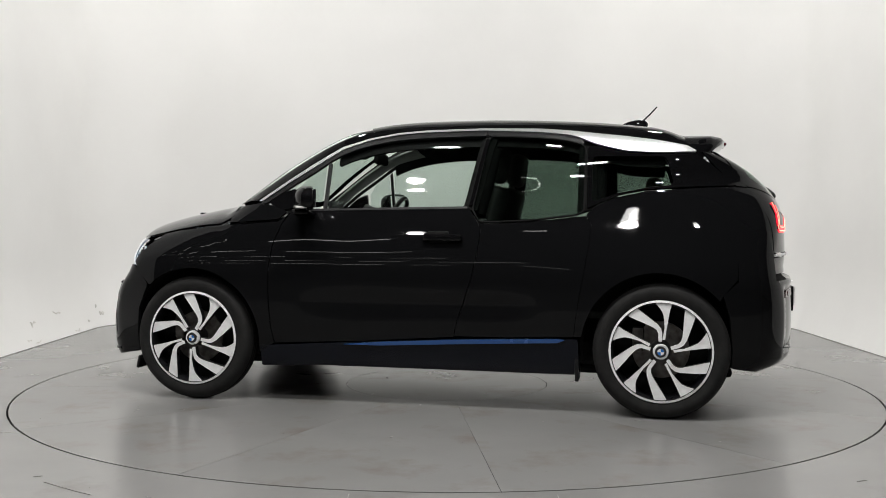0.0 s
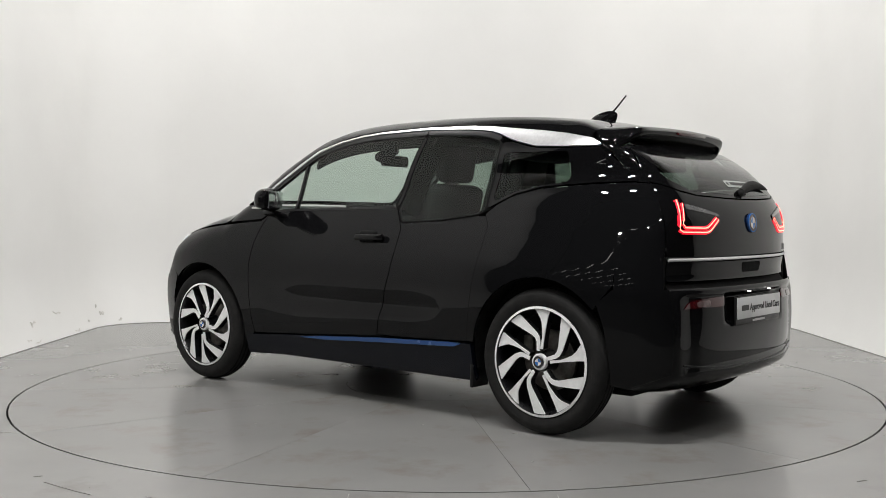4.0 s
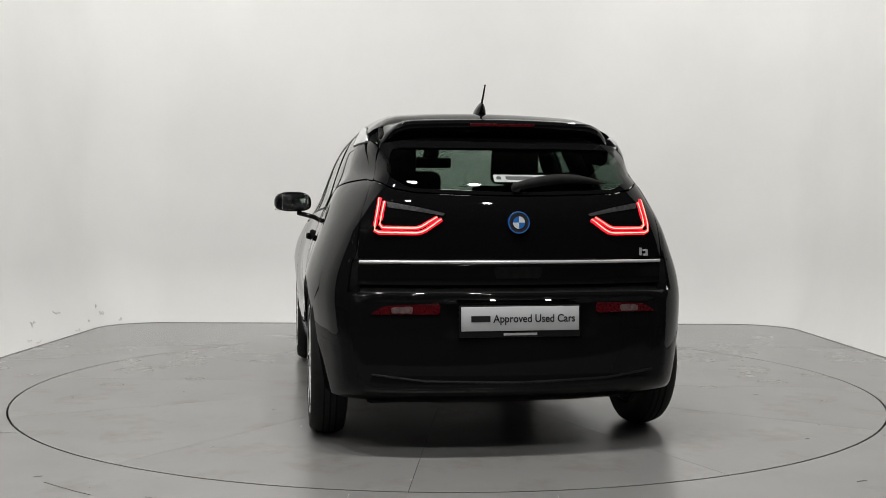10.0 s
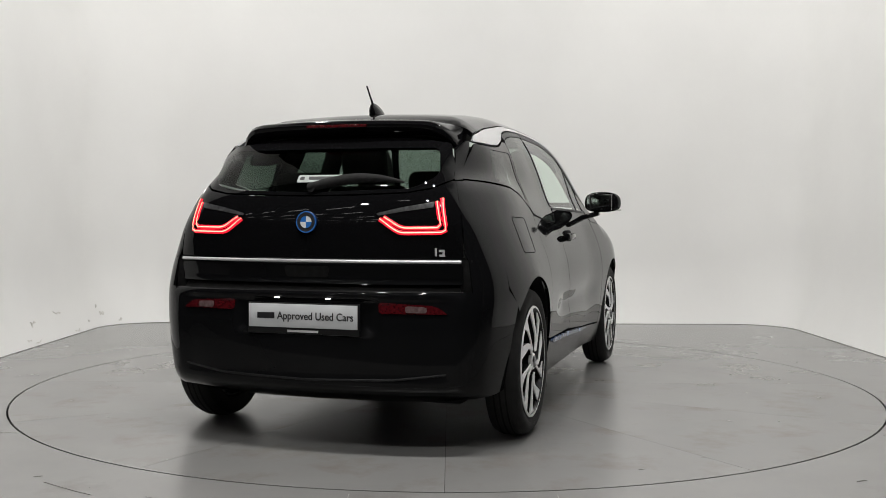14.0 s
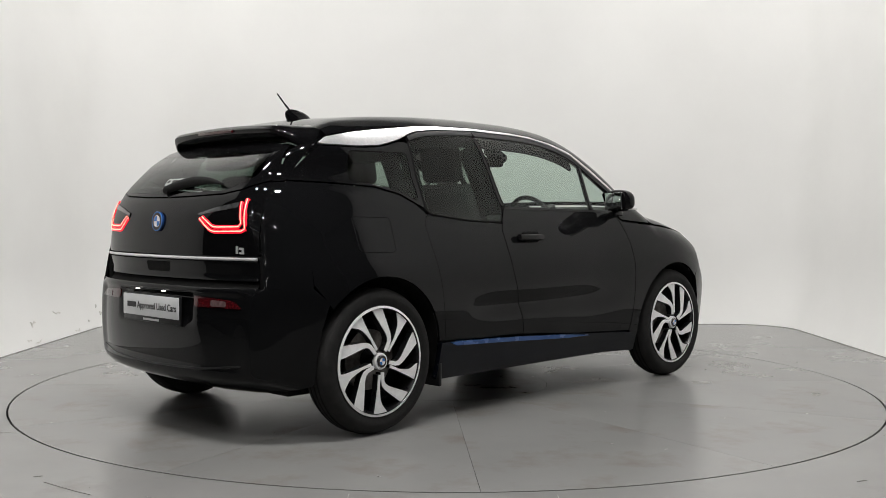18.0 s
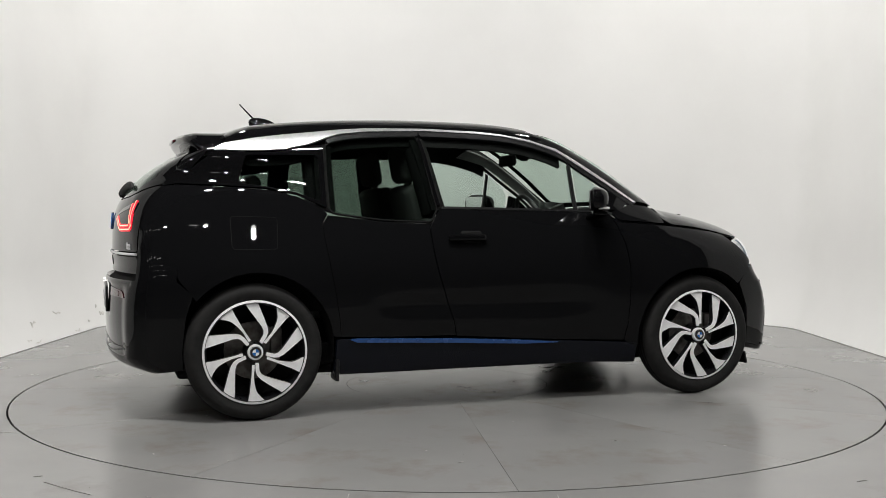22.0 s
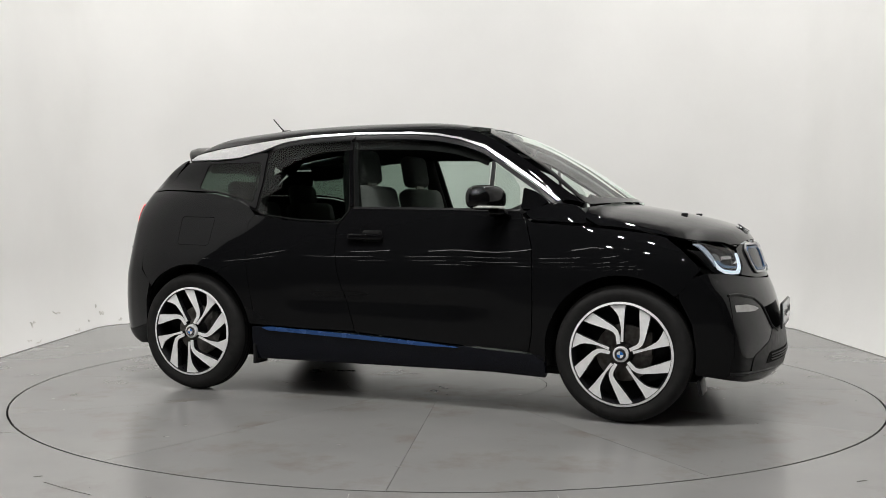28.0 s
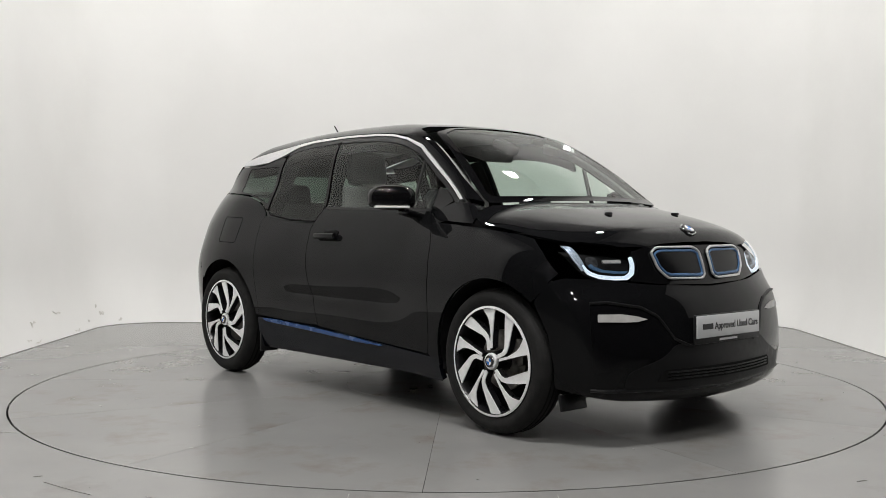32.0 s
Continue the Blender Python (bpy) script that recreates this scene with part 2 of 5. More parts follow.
CABIN=curve([(-1.75,1.44),(-1.58,1.478),(-1.28,1.527),(-.96,1.563),(-.63,1.582),(-.3,1.590),(.02,1.587),(.19,1.578),(.37,1.553),(.54,1.499),(.71,1.418),(.9,1.314),(1.07,1.199),(1.2,1.105),(1.4,.93)],.03)
HOOD=curve([(.6,1.18),(1.0,1.128),(1.22,1.098),(1.41,1.065),(1.585,1.030),(1.74,.985),(1.82,.935),(1.875,.85),(1.92,.70)],.02)
REAR=curve([(.12,-1.62),(.19,-1.74),(.27,-1.955),(.32,-1.995),(.5,-2.008),(.66,-2.0),(.705,-1.985),(.735,-1.945),(.84,-1.953),(1.0,-1.946),(1.08,-1.925),(1.15,-1.885),(1.265,-1.775),(1.38,-1.59),(1.5,-1.36)],.012)
REAR_OUT=curve([(.12,-1.62),(.19,-1.74),(.27,-1.955),(.32,-1.995),(.5,-2.008),(.66,-2.0),(.74,-1.984),(.84,-1.965),(1.0,-1.946),(1.08,-1.925),(1.15,-1.885),(1.265,-1.775),(1.38,-1.59),(1.5,-1.36)],.015)
NOSE=curve([(.10,1.83),(.15,1.90),(.2,1.965),(.25,1.998),(.36,2.008),(.5,2.01),(.58,2.009),(.63,1.985),(.675,1.935),(.74,1.895),(.82,1.874),(.9,1.85),(1.0,1.815)],.012)
def smax(a,b,k):
    h=np.clip(.5+.5*(a-b)/k,0,1);return b+(a-b)*h+k*h*(1-h)
def step(e0,e1,x):
    t=np.clip((x-e0)/(e1-e0),0,1);return t*t*(3-2*t)
TAIL_IN=curve([(.1,.14),(.6,.14),(.78,.16),(1.0,.165),(1.3,.12)],.03)
TAIL_OUT=curve([(.1,.22),(.6,.22),(.8,.17),(1.0,.14),(1.3,.17)],.03)
def half_width(x,z):
    back=step(-.55,-1.25,x)
    scoop=.014*step(-.72,-.42,x)*(1-step(.3,.78,x))*np.exp(-((z-.56)/(.05+.02*step(-.2,.5,x)))**2)
    return -scoop+SIDE(z)*(1-back)+HAUNCH(z)*back-PLAN(x)-CABTAP(x)*step(.95,1.3,z)
def F(x,y,z):
    a=np.sqrt(y*y+1e-6)
    cabin=CABIN(x+.20*step(.0,1.0,x)*a*a)-.075*a*a-.05*a**4
    hood=HOOD(x+.22*step(1.2,1.7,x)*a*a)-.05*a*a-.20*a**4
    top=z-smax(cabin,hood,.03)
    side=a-half_width(x,z)
    outer=step(.681,.697,a)
    back=(REAR(z)*(1-outer)+REAR_OUT(z)*outer+TAIL_IN(z)*a*a+TAIL_OUT(z)*a**4)-x
    well=.018*(1-step(.57,.69,a))*step(.27,.36,z)*(1-step(.655,.70,z))+.014*(1-step(.28,.36,a))*step(.50,.56,z)*(1-step(.655,.69,z))
    back=back+well
    nose=x-(NOSE(z)-.31*a*a)
    f=smax(top*.8,side,.07)
    f=smax(f,back,.065);f=smax(f,nose,.06)
    return smax(f,.16-z,.04)
def normal(p):
    e=2e-3;x,y,z=p.T
    g=np.stack([F(x+e,y,z)-F(x-e,y,z),F(x,y+e,z)-F(x,y-e,z),F(x,y,z+e)-F(x,y,z-e)],1)
    return g/np.linalg.norm(g,axis=1)[:,None]
def cast(o,d,far=3.0,n=160):
    """First meeting of rays with the form, from outside."""
    o=np.atleast_2d(o);d=np.atleast_2d(d)
    s=np.linspace(0,far,n);P=o[:,None,:]+s[None,:,None]*d[:,None,:]
    v=F(P[...,0],P[...,1],P[...,2])<0
    i=np.argmax(v,1);ok=v.any(1)
    lo=s[np.maximum(i-1,0)];hi=s[i]
    for _ in range(18):
        m=(lo+hi)/2;p=o+m[:,None]*d;ins=F(*p.T)<0
        hi=np.where(ins,m,hi);lo=np.where(ins,lo,m)
    p=o+hi[:,None]*d;p[~ok]=np.nan
    return p


def rounded(pts, radius):
    """A closed outline with its corners rounded."""
    P = [np.array(p[:2], float) for p in pts]
    R = [p[2] if len(p) > 2 else radius for p in pts]
    out, n = [], len(P)
    for i in range(n):
        p, a, c = P[i], P[i - 1], P[(i + 1) % n]
        la, lc = np.linalg.norm(a - p), np.linalg.norm(c - p)
        r = min(R[i], 0.48 * la, 0.48 * lc)
        if r < 0.003:
            out.append(p)
            continue
        s, e = p + (a - p) / la * r, p + (c - p) / lc * r
        for k in range(6):
            f = k / 5
            out.append((1 - f) ** 2 * s + 2 * f * (1 - f) * p + f * f * e)
    return np.array(out)


def bent(pts):
    """An open line with its inner corners rounded."""
    ring = rounded([(*p[:2], p[2] if len(p) > 2 else 0.0) for p in pts], 0.0)
    return [tuple(p) for p in ring]


def resample(P, stepsize, closed=True):
    P = np.asarray(P, float)
    Q = np.vstack([P, P[:1]]) if closed else P
    L = np.concatenate([[0], np.cumsum(np.linalg.norm(np.diff(Q, axis=0), axis=1))])
    n = max(6, int(round(L[-1] / stepsize)))
    s = np.linspace(0, L[-1], n + 1)
    out = np.stack([np.interp(s, L, Q[:, k]) for k in range(Q.shape[1])], 1)
    return out[:-1] if closed else out


def inset(P, g):
    """Shrink a closed outline by g."""
    area = 0.5 * np.sum(P[:, 0] * np.roll(P[:, 1], -1) - np.roll(P[:, 0], -1) * P[:, 1])
    t = np.roll(P, -1, 0) - np.roll(P, 1, 0)
    t /= np.linalg.norm(t, axis=1)[:, None] + 1e-12
    n = np.stack([-t[:, 1], t[:, 0]], 1) * np.sign(area)
    return P + g * n


def inside(P, Q):
    x, y = Q[:, 0], Q[:, 1]
    c = np.zeros(len(Q), bool)
    for (x1, y1), (x2, y2) in zip(P, np.roll(P, -1, 0)):
        m = ((y1 > y) != (y2 > y)) & (x < (x2 - x1) * (y - y1) / (y2 - y1 + 1e-15) + x1)
        c ^= m
    return c


def away(P, Q, gap):
    """Which of the points Q keep that distance from the outline P."""
    d = np.full(len(Q), 9.0)
    for p1, p2 in zip(P, np.roll(P, -1, 0)):
        v = p2 - p1
        f = np.clip(((Q - p1) @ v) / (v @ v + 1e-15), 0, 1)
        d = np.minimum(d, np.linalg.norm(Q - p1 - f[:, None] * v, axis=1))
    return d > gap


PIVOT_BACK, PIVOT_NOSE = -1.1, 1.15


def onto(side, Q):
    """Lay outline points on the body: R, L from the sides (x, z), B, N from the back and nose (y, z), T from above (x, y),
    CB, CN round the back and nose (angle in radians from the middle, z)."""
    o = np.zeros((len(Q), 3))
    d = np.zeros((len(Q), 3))
    u, v = Q[:, 0], Q[:, 1]
    if side in "RL":
        k = -1 if side == "R" else 1
        o[:] = np.stack([u, np.full_like(u, 1.25 * k), v], 1)
        d[:, 1] = -k
    elif side == "B":
        o[:] = np.stack([np.full_like(u, -2.3), u, v], 1)
        d[:, 0] = 1
    elif side == "N":
        o[:] = np.stack([np.full_like(u, 2.3), u, v], 1)
        d[:, 0] = -1
    elif side == "T":
        o[:] = np.stack([u, v, np.full_like(u, 1.85)], 1)
        d[:, 2] = -1
    else:
        k, px = (-1, PIVOT_BACK) if side == "CB" else (1, PIVOT_NOSE)
        e = np.stack([k * np.cos(u), np.sin(u), np.zeros_like(u)], 1)
        o[:] = e * 1.35 + np.stack([np.full_like(u, px), 0 * u, v], 1)
        d[:] = -e
    return cast(o, d, 2.2, 380)


def skin_mesh(name, P, N, tris, thick, mat, parent, label):
    """A sheet with a back and a rim from points, their normals and triangles."""
    n = len(P)
    count = {}
    for t in tris:
        for a, b in zip(t, t[1:] + t[:1]):
            count[(a, b)] = count.get((a, b), 0) + 1
    rim = [e for e in count if (e[1], e[0]) not in count]
    V = np.vstack([P, P - thick * N])
    faces = [tuple(t) for t in tris] + [tuple(i + n for i in t[::-1]) for t in tris] + [(b, a, a + n, b + n) for a, b in rim]
    me = bpy.data.meshes.new(name)
    me.from_pydata([tuple(p) for p in V], [], faces)
    me.materials.append(mat)
    if mat in (CLEAR, SCREEN, TINTED, DARK_GLASS, LENS):
        me.materials.append(INNER)
        for f in me.polygons[len(tris):]:
            f.material_index = 1
    loops = []
    for t in tris:
        loops += [tuple(N[i]) for i in t]
    for t in tris:
        loops += [tuple(-N[i]) for i in t[::-1]]
    for a, b in rim:
        q = np.cross(P[b] - P[a], -N[a])
        q = -q / (np.linalg.norm(q) + 1e-12)
        loops += [tuple(q)] * 4
    me.shade_smooth()
    me.normals_split_custom_set(loops)
    ob = new(name, me)
    ob.parent = parent
    ob.visible_shadow = mat not in (CLEAR, SCREEN, TINTED, DARK_GLASS, LENS)
    if label:
        ob["label"] = label
    return ob


def panel(name, pts, side, mat, parent, label="", gap=0.0025, radius=0.012, thick=0.012, lift=0.0, cell=0.03, hole=None):
    """A body panel: its outline, seen from one side, laid on the body's form; hole: an outline left open in it."""
    if mat in (CLEAR, TINTED):
        cell = min(cell, 0.014)
    C = inset(resample(rounded(pts, radius), cell * 0.55), gap)
    lo, hi = C.min(0), C.max(0)
    g = np.stack(np.meshgrid(np.arange(lo[0], hi[0], cell), np.arange(lo[1], hi[1], cell)), -1).reshape(-1, 2)
    g[:, 0] += (np.round((g[:, 1] - lo[1]) / cell) % 2) * cell * 0.5
    g = g[inside(C, g)]
    if len(g):
        g = g[away(C, g, cell * 0.45)]
    nb = len(C)
    edges = [(i, (i + 1) % nb) for i in range(nb)]
    if hole:
        O = inset(resample(rounded(hole, radius), cell * 0.55), -gap)
        g = g[~inside(O, g)]
        g = g[away(O, g, cell * 0.45)]
        C = np.vstack([C, O])
        edges += [(nb + i, nb + (i + 1) % len(O)) for i in range(len(O))]
    A = np.vstack([C, g])
    vs, _, fs, vo, _, _ = delaunay_2d_cdt([Vector(p) for p in A], edges, [list(range(nb))], 1, 1e-6)
    Q = np.array([tuple(v) for v in vs])
    tris = []
    for f in fs:
        f = list(f)
        p = Q[f]
        if hole and inside(O, p.mean(0)[None])[0]:
            continue
        area = (p[1][0] - p[0][0]) * (p[2][1] - p[0][1]) - (p[2][0] - p[0][0]) * (p[1][1] - p[0][1])
        tris.append(f if area > 0 else f[::-1])
    P = onto(side, Q)
    mid = Q.mean(0)
    for _ in range(60):
        bad = np.isnan(P[:, 0])
        if not bad.any():
            break
        Q[bad] += (mid - Q[bad]) * 0.02
        P[bad] = onto(side, Q[bad])
    N = normal(P)
    a, b, c = (P[[t[k] for t in tris]] for k in range(3))
    if np.sum(np.cross(b - a, c - a) * N[[t[0] for t in tris]]) < 0:
        tris = [t[::-1] for t in tris]
    return skin_mesh(name, P + lift * N, N, tris, thick, mat, parent, label)


def settle(P, rounds=12):
    """Slide points along the form's slope until they lie on it."""
    P = np.array(P, float)
    e = 2e-3
    for _ in range(rounds):
        x, y, z = P.T
        g = np.stack([F(x + e, y, z) - F(x - e, y, z), F(x, y + e, z) - F(x, y - e, z), F(x, y, z + e) - F(x, y, z - e)], 1) / (2 * e)
        P -= (F(x, y, z) / np.maximum((g * g).sum(1), 0.05))[:, None] * g
    return P


def band(name, A, B, mat, parent, label="", thick=0.012, lift=0.0, along=40, across=6):
    """A panel between two lines of rough points, settled on the form."""
    A, B = (np.array(L, float) for L in (A, B))

    def even(L, n):
        s = np.concatenate([[0], np.cumsum(np.linalg.norm(np.diff(L, axis=0), axis=1))])
        f = np.linspace(0, s[-1], n)
        return np.stack([np.interp(f, s, L[:, k]) for k in range(3)], 1)
    A, B = even(A, along), even(B, along)
    f = np.linspace(0, 1, across)[:, None, None]
    P = settle((A[None] * (1 - f) + B[None] * f).reshape(-1, 3))
    N = normal(P)
    tris = []
    for j in range(across - 1):
        for i in range(along - 1):
            a, b = j * along + i, j * along + i + 1
            c, d = b + along, a + along
            tris += [[a, b, c], [a, c, d]]
    a, b, c = (P[[t[k] for t in tris]] for k in range(3))
    if np.sum(np.cross(b - a, c - a) * N[[t[0] for t in tris]]) < 0:
        tris = [t[::-1] for t in tris]
    return skin_mesh(name, P + lift * N, N, tris, thick, mat, parent, label)


def lead(name, side, pts, radius, mat, parent, label="", lift=0.0, closed=False, soft=0.01, flat=8):
    """A thin bead that follows a line over the body."""
    L = np.array(pts, float)
    if closed:
        L = np.vstack([rounded(pts, soft), rounded(pts, soft)[:1]])
    L = resample(L, 0.02, False)
    P = onto(side, L)
    P = P[~np.isnan(P[:, 0])]
    N = normal(P)
    return part(name, tube(bmesh.new(), P + lift * N, radius, flat), mat, parent, label)


# ---- the studio ----
RING = 2.5


def floor_sheet():
    """Floor with a round opening for the turntable."""
    bm = bmesh.new()
    n = 144
    inner, pit, far = [], [], []
    for i in range(n):
        a = 2 * math.pi * i / n
        c, s = math.cos(a), math.sin(a)
        inner.append(bm.verts.new(((RING + 0.0115) * c, (RING + 0.0115) * s, 0)))
        pit.append(bm.verts.new(((RING + 0.0115) * c, (RING + 0.0115) * s, -0.09)))
        k = min(9.0 / max(abs(c), 1e-6), (3.66 if s > 0 else 3.3) / max(abs(s), 1e-6))
        far.append(bm.verts.new((k * c, k * s, 0)))
    for i in range(n):
        j = (i + 1) % n
        bm.faces.new((inner[i], far[i], far[j], inner[j]))
        bm.faces.new((pit[i], inner[i], inner[j], pit[j]))
    ob = solid("floor", bm, FLOOR, smooth=False)
    tagged(ob, "grey painted concrete studio floor with scuffs", "floor", kind="structure")
    tagged(solid("floor_hall", box(bmesh.new(), (-4, -11.652, -0.05), (26.0, 16.7, 0.096)), HALL_FLOOR, smooth=False), "dark floor of the hall behind the camera", "floor", kind="structure")
    tagged(solid("floor_hall_side", box(bmesh.new(), (-13.02, 0.18, -0.05), (8.0, 6.94, 0.096)), HALL_FLOOR, smooth=False), "dark floor of the hall beside the studio", "floor", kind="structure")
    bm = bmesh.new()
    bmesh.ops.create_circle(bm, cap_ends=True, radius=RING + 0.03, segments=96, matrix=Matrix.Translation((0, 0, -0.09)))
    tagged(solid("floor_pit", bm, HOLLOW, smooth=False), "dark pit below the turntable plates", "floor", kind="structure")
    return ob


def floor_joints():
    """Fine dark joints and scratches in the painted floor round the turntable."""
    lines = [((-0.36, -2.53), (-0.36, -3.28)), ((0.41, -2.53), (0.41, -3.28)), ((-2.02, -1.49), (-3.2, -1.49)), ((2.06, -1.49), (3.2, -1.49)), ((1.80, 1.79), (3.22, 1.79)), ((-1.80, 1.79), (-3.22, 1.79))]
    for (x0, y0), (x1, y1) in lines:
        d = Vector((x1 - x0, y1 - y0, 0))
        ob = solid("floor_joint", box(bmesh.new(), ((x0 + x1) / 2, (y0 + y1) / 2, 0.0), (max(abs(d.x), 0.004), max(abs(d.y), 0.004), 0.0012)), SCUFF, smooth=False)
        tagged(ob, "fine dark joint in the grey floor", "floor joint", kind="structure")
    rnd = random.Random(4)
    for pts in ([(-1.55, -2.38), (-1.47, -2.44), (-1.38, -2.51), (-1.3, -2.56)], [(-1.62, -2.30), (-1.59, -2.29)], [(-1.1, -2.58), (-1.02, -2.62), (-0.93, -2.61)], [(1.60, -2.33), (1.64, -2.31)], [(1.78, -2.26), (1.84, -2.27)]):
        ob = solid("floor_scratch", tube(bmesh.new(), [(x + rnd.uniform(-0.004, 0.004), y, 0.0003) for x, y in pts], 0.0022, 6), SCUFF)
        tagged(ob, "short dark scratch on the grey floor", "scratch", kind="structure")


def wall_path():
    pts = [(-4.14 + 0.9 * math.cos(radians(a)), -1.1 + 0.9 * math.sin(radians(a))) for a in range(-90, 1, 10)]
    for cx, a0 in ((-2.74, 180), (2.74, 90)):
        for k in range(13):
            a = radians(a0 - 90 * k / 12)
            pts.append((cx + 0.5 * math.cos(a), 3.03 + 0.5 * math.sin(a)))
    return pts + [(4.14 - 0.9 * math.cos(radians(a)), -1.1 + 0.9 * math.sin(radians(a))) for a in range(0, -91, -10)]


def cove(z):
    """How far the wall face leans back at a height."""
    return 0.13 * math.sin(0.5 * math.pi * min(z / 0.65, 1.0)) ** 0.9


def studio_walls():
    pts = wall_path()
    out = []
    for i, p in enumerate(pts):
        a, b = Vector(pts[max(i - 1, 0)]), Vector(pts[min(i + 1, len(pts) - 1)])
        t = (b - a).normalized()
        n = Vector((-t.y, t.x))
        out.append((Vector(p), n))

    def extrude(name, profile, mat):
        bm = bmesh.new()
        cols = [[bm.verts.new((*(p + d * n), z)) for d, z in profile] for p, n in out]
        m = len(profile)
        for c, d in zip(cols, cols[1:]):
            for k in range(m):
                bm.faces.new((c[k], d[k], d[(k + 1) % m], c[(k + 1) % m]))
        bm.faces.new(cols[0])
        bm.faces.new(cols[-1][::-1])
        return solid(name, bm, mat)
    face = [(cove(z), z) for z in (0.0, 0.03, 0.07, 0.12, 0.18, 0.25, 0.33, 0.42, 0.52, 0.65, 7.3)]
    tagged(extrude("wall_studio", face + [(0.26, 7.3), (0.26, 0.0)], WALL), "white painted seamless wall with a coved foot, curving round the turntable", "wall", kind="structure")
    tagged(extrude("trim", [(-0.006, 0.0), (-0.006, 0.004), (0.001, 0.004), (0.001, 0.0)], SCUFF), "dark joint line where wall meets floor", "trim", kind="structure")


def wall_marks():
    """Faint grey rub marks low on the white wall."""
    rnd = random.Random(8)
    for x, y, z, turn, w, h in ((-3.213, 3.182, 0.121, 71, 0.055, 0.035), (-3.225, 3.14, 0.19, 79, 0.018, 0.025), (-3.239, 2.92, 0.078, 90, 0.05, 0.015), (-3.239, 2.27, 0.21, 90, 0.09, 0.014),
                                (-3.239, 1.74, 0.167, 90, 0.06, 0.03), (-3.239, 1.61, 0.057, 90, 0.05, 0.016), (-3.239, 1.74, 0.028, 90, 0.07, 0.012), (-3.124, 3.347, 0.046, 49, 0.04, 0.02), (-3.239, 2.6, 0.03, 90, 0.09, 0.012)):
        off = cove(z)
        lean = math.degrees(math.atan((cove(z + 0.02) - cove(max(z - 0.02, 0.0))) / 0.04))
        for j in range(5):
            n = 13
            a, b = w * rnd.uniform(0.2, 0.6), h * rnd.uniform(0.2, 0.7)
            ring = [(a * rnd.uniform(0.25, 1.0) * math.cos(2 * math.pi * i / n), b * rnd.uniform(0.25, 1.0) * math.sin(2 * math.pi * i / n)) for i in range(n)]
            bm = prism(bmesh.new(), ring, -0.006, 0.002 + 0.0006 * j)
            t = radians(turn)
            m = Matrix.Translation((x - off * math.sin(t), y + off * math.cos(t), z)) @ Matrix.Rotation(t, 4, "Z") @ Matrix.Translation((rnd.uniform(-w, w) * 0.7, 0, rnd.uniform(-h, h) * 0.6)) @ Matrix.Rotation(radians(90 - lean), 4, "X") @ Matrix.Rotation(rnd.uniform(-0.5, 0.5), 4, "Z")
            bmesh.ops.transform(bm, matrix=m, verts=bm.verts)
            tagged(solid("wall_mark", bm, RUB, smooth=False), "faint grey rub mark on the white wall", "mark", "wall marks", kind="structure")
    for x, y, w in ((-3.195, 1.637, 0.03), (-2.658, 1.447, 0.025), (2.9, 0.9, 0.012), (-2.2, -2.05, 0.014), (2.35, -1.7, 0.012)):
        ring = [(x + w * rnd.uniform(0.5, 1.0) * math.cos(0.8 * i), y + 0.4 * w * rnd.uniform(0.5, 1.0) * math.sin(0.8 * i)) for i in range(8)]
        tagged(solid("floor_mark", prism(bmesh.new(), ring, -0.001, 0.0012), SCUFF, smooth=False), "small dark mark on the grey floor", "mark", kind="structure")


def hall():
    for name, c, s in (("wall_hall_south", (-4, -20.05, 3.9), (26.4, 0.1, 8.0)), ("wall_hall_west", (-17.05, -8.2, 3.9), (0.1, 23.8, 8.0)),
                       ("wall_hall_east", (9.05, -8.2, 3.9), (0.1, 23.8, 8.0)), ("wall_hall_north", (-4, 3.75, 3.9), (26.4, 0.1, 8.0))):
        tagged(solid(name, box(bmesh.new(), c, s), DARK, smooth=False), "dark wall of the hall behind the camera", "wall", kind="structure")
    tagged(solid("ceiling", box(bmesh.new(), (-4, -8.2, CEILING + 0.1), (26.4, 24.0, 0.2)), DARK, smooth=False), "dark ceiling above the studio", "ceiling", kind="structure")


def ceiling_lamps():
    for x, y, watts in SPOTS:
        z = LAMP_HEIGHT
        e = bpy.data.objects.new("ceiling_lamp", None)
        scene.collection.objects.link(e)
        e.location = (x, y, z)
        bm = lathe(bmesh.new(), [(0.13, -0.004), (0.15, -0.006), (0.165, 0.03), (0.13, 0.12), (0.07, 0.19), (0.02, 0.21), (0.008, 0.23), (0.008, CEILING - z)], (0, 0, 0), "z", 32)
        part("housing", bm, SATIN, e)
        part("bulb", lathe(bmesh.new(), [(0.0005, -0.150), (0.050, -0.142), (0.09, -0.120), (0.117, -0.085), (0.125, -0.042), (0.122, 0.0), (0.115, 0.01), (0.0005, 0.01)], (0, 0, 0), "z", 32), BULB, e, "glowing white bulb")
        tagged(e, "black bell-shaped hanging lamp with a glowing white bulb", "lamp", "studio ceiling lamps")
        lamp_disk(x, y, z - 0.155, LAMP_SIZE, watts, (1.0, 0.988, 0.966))


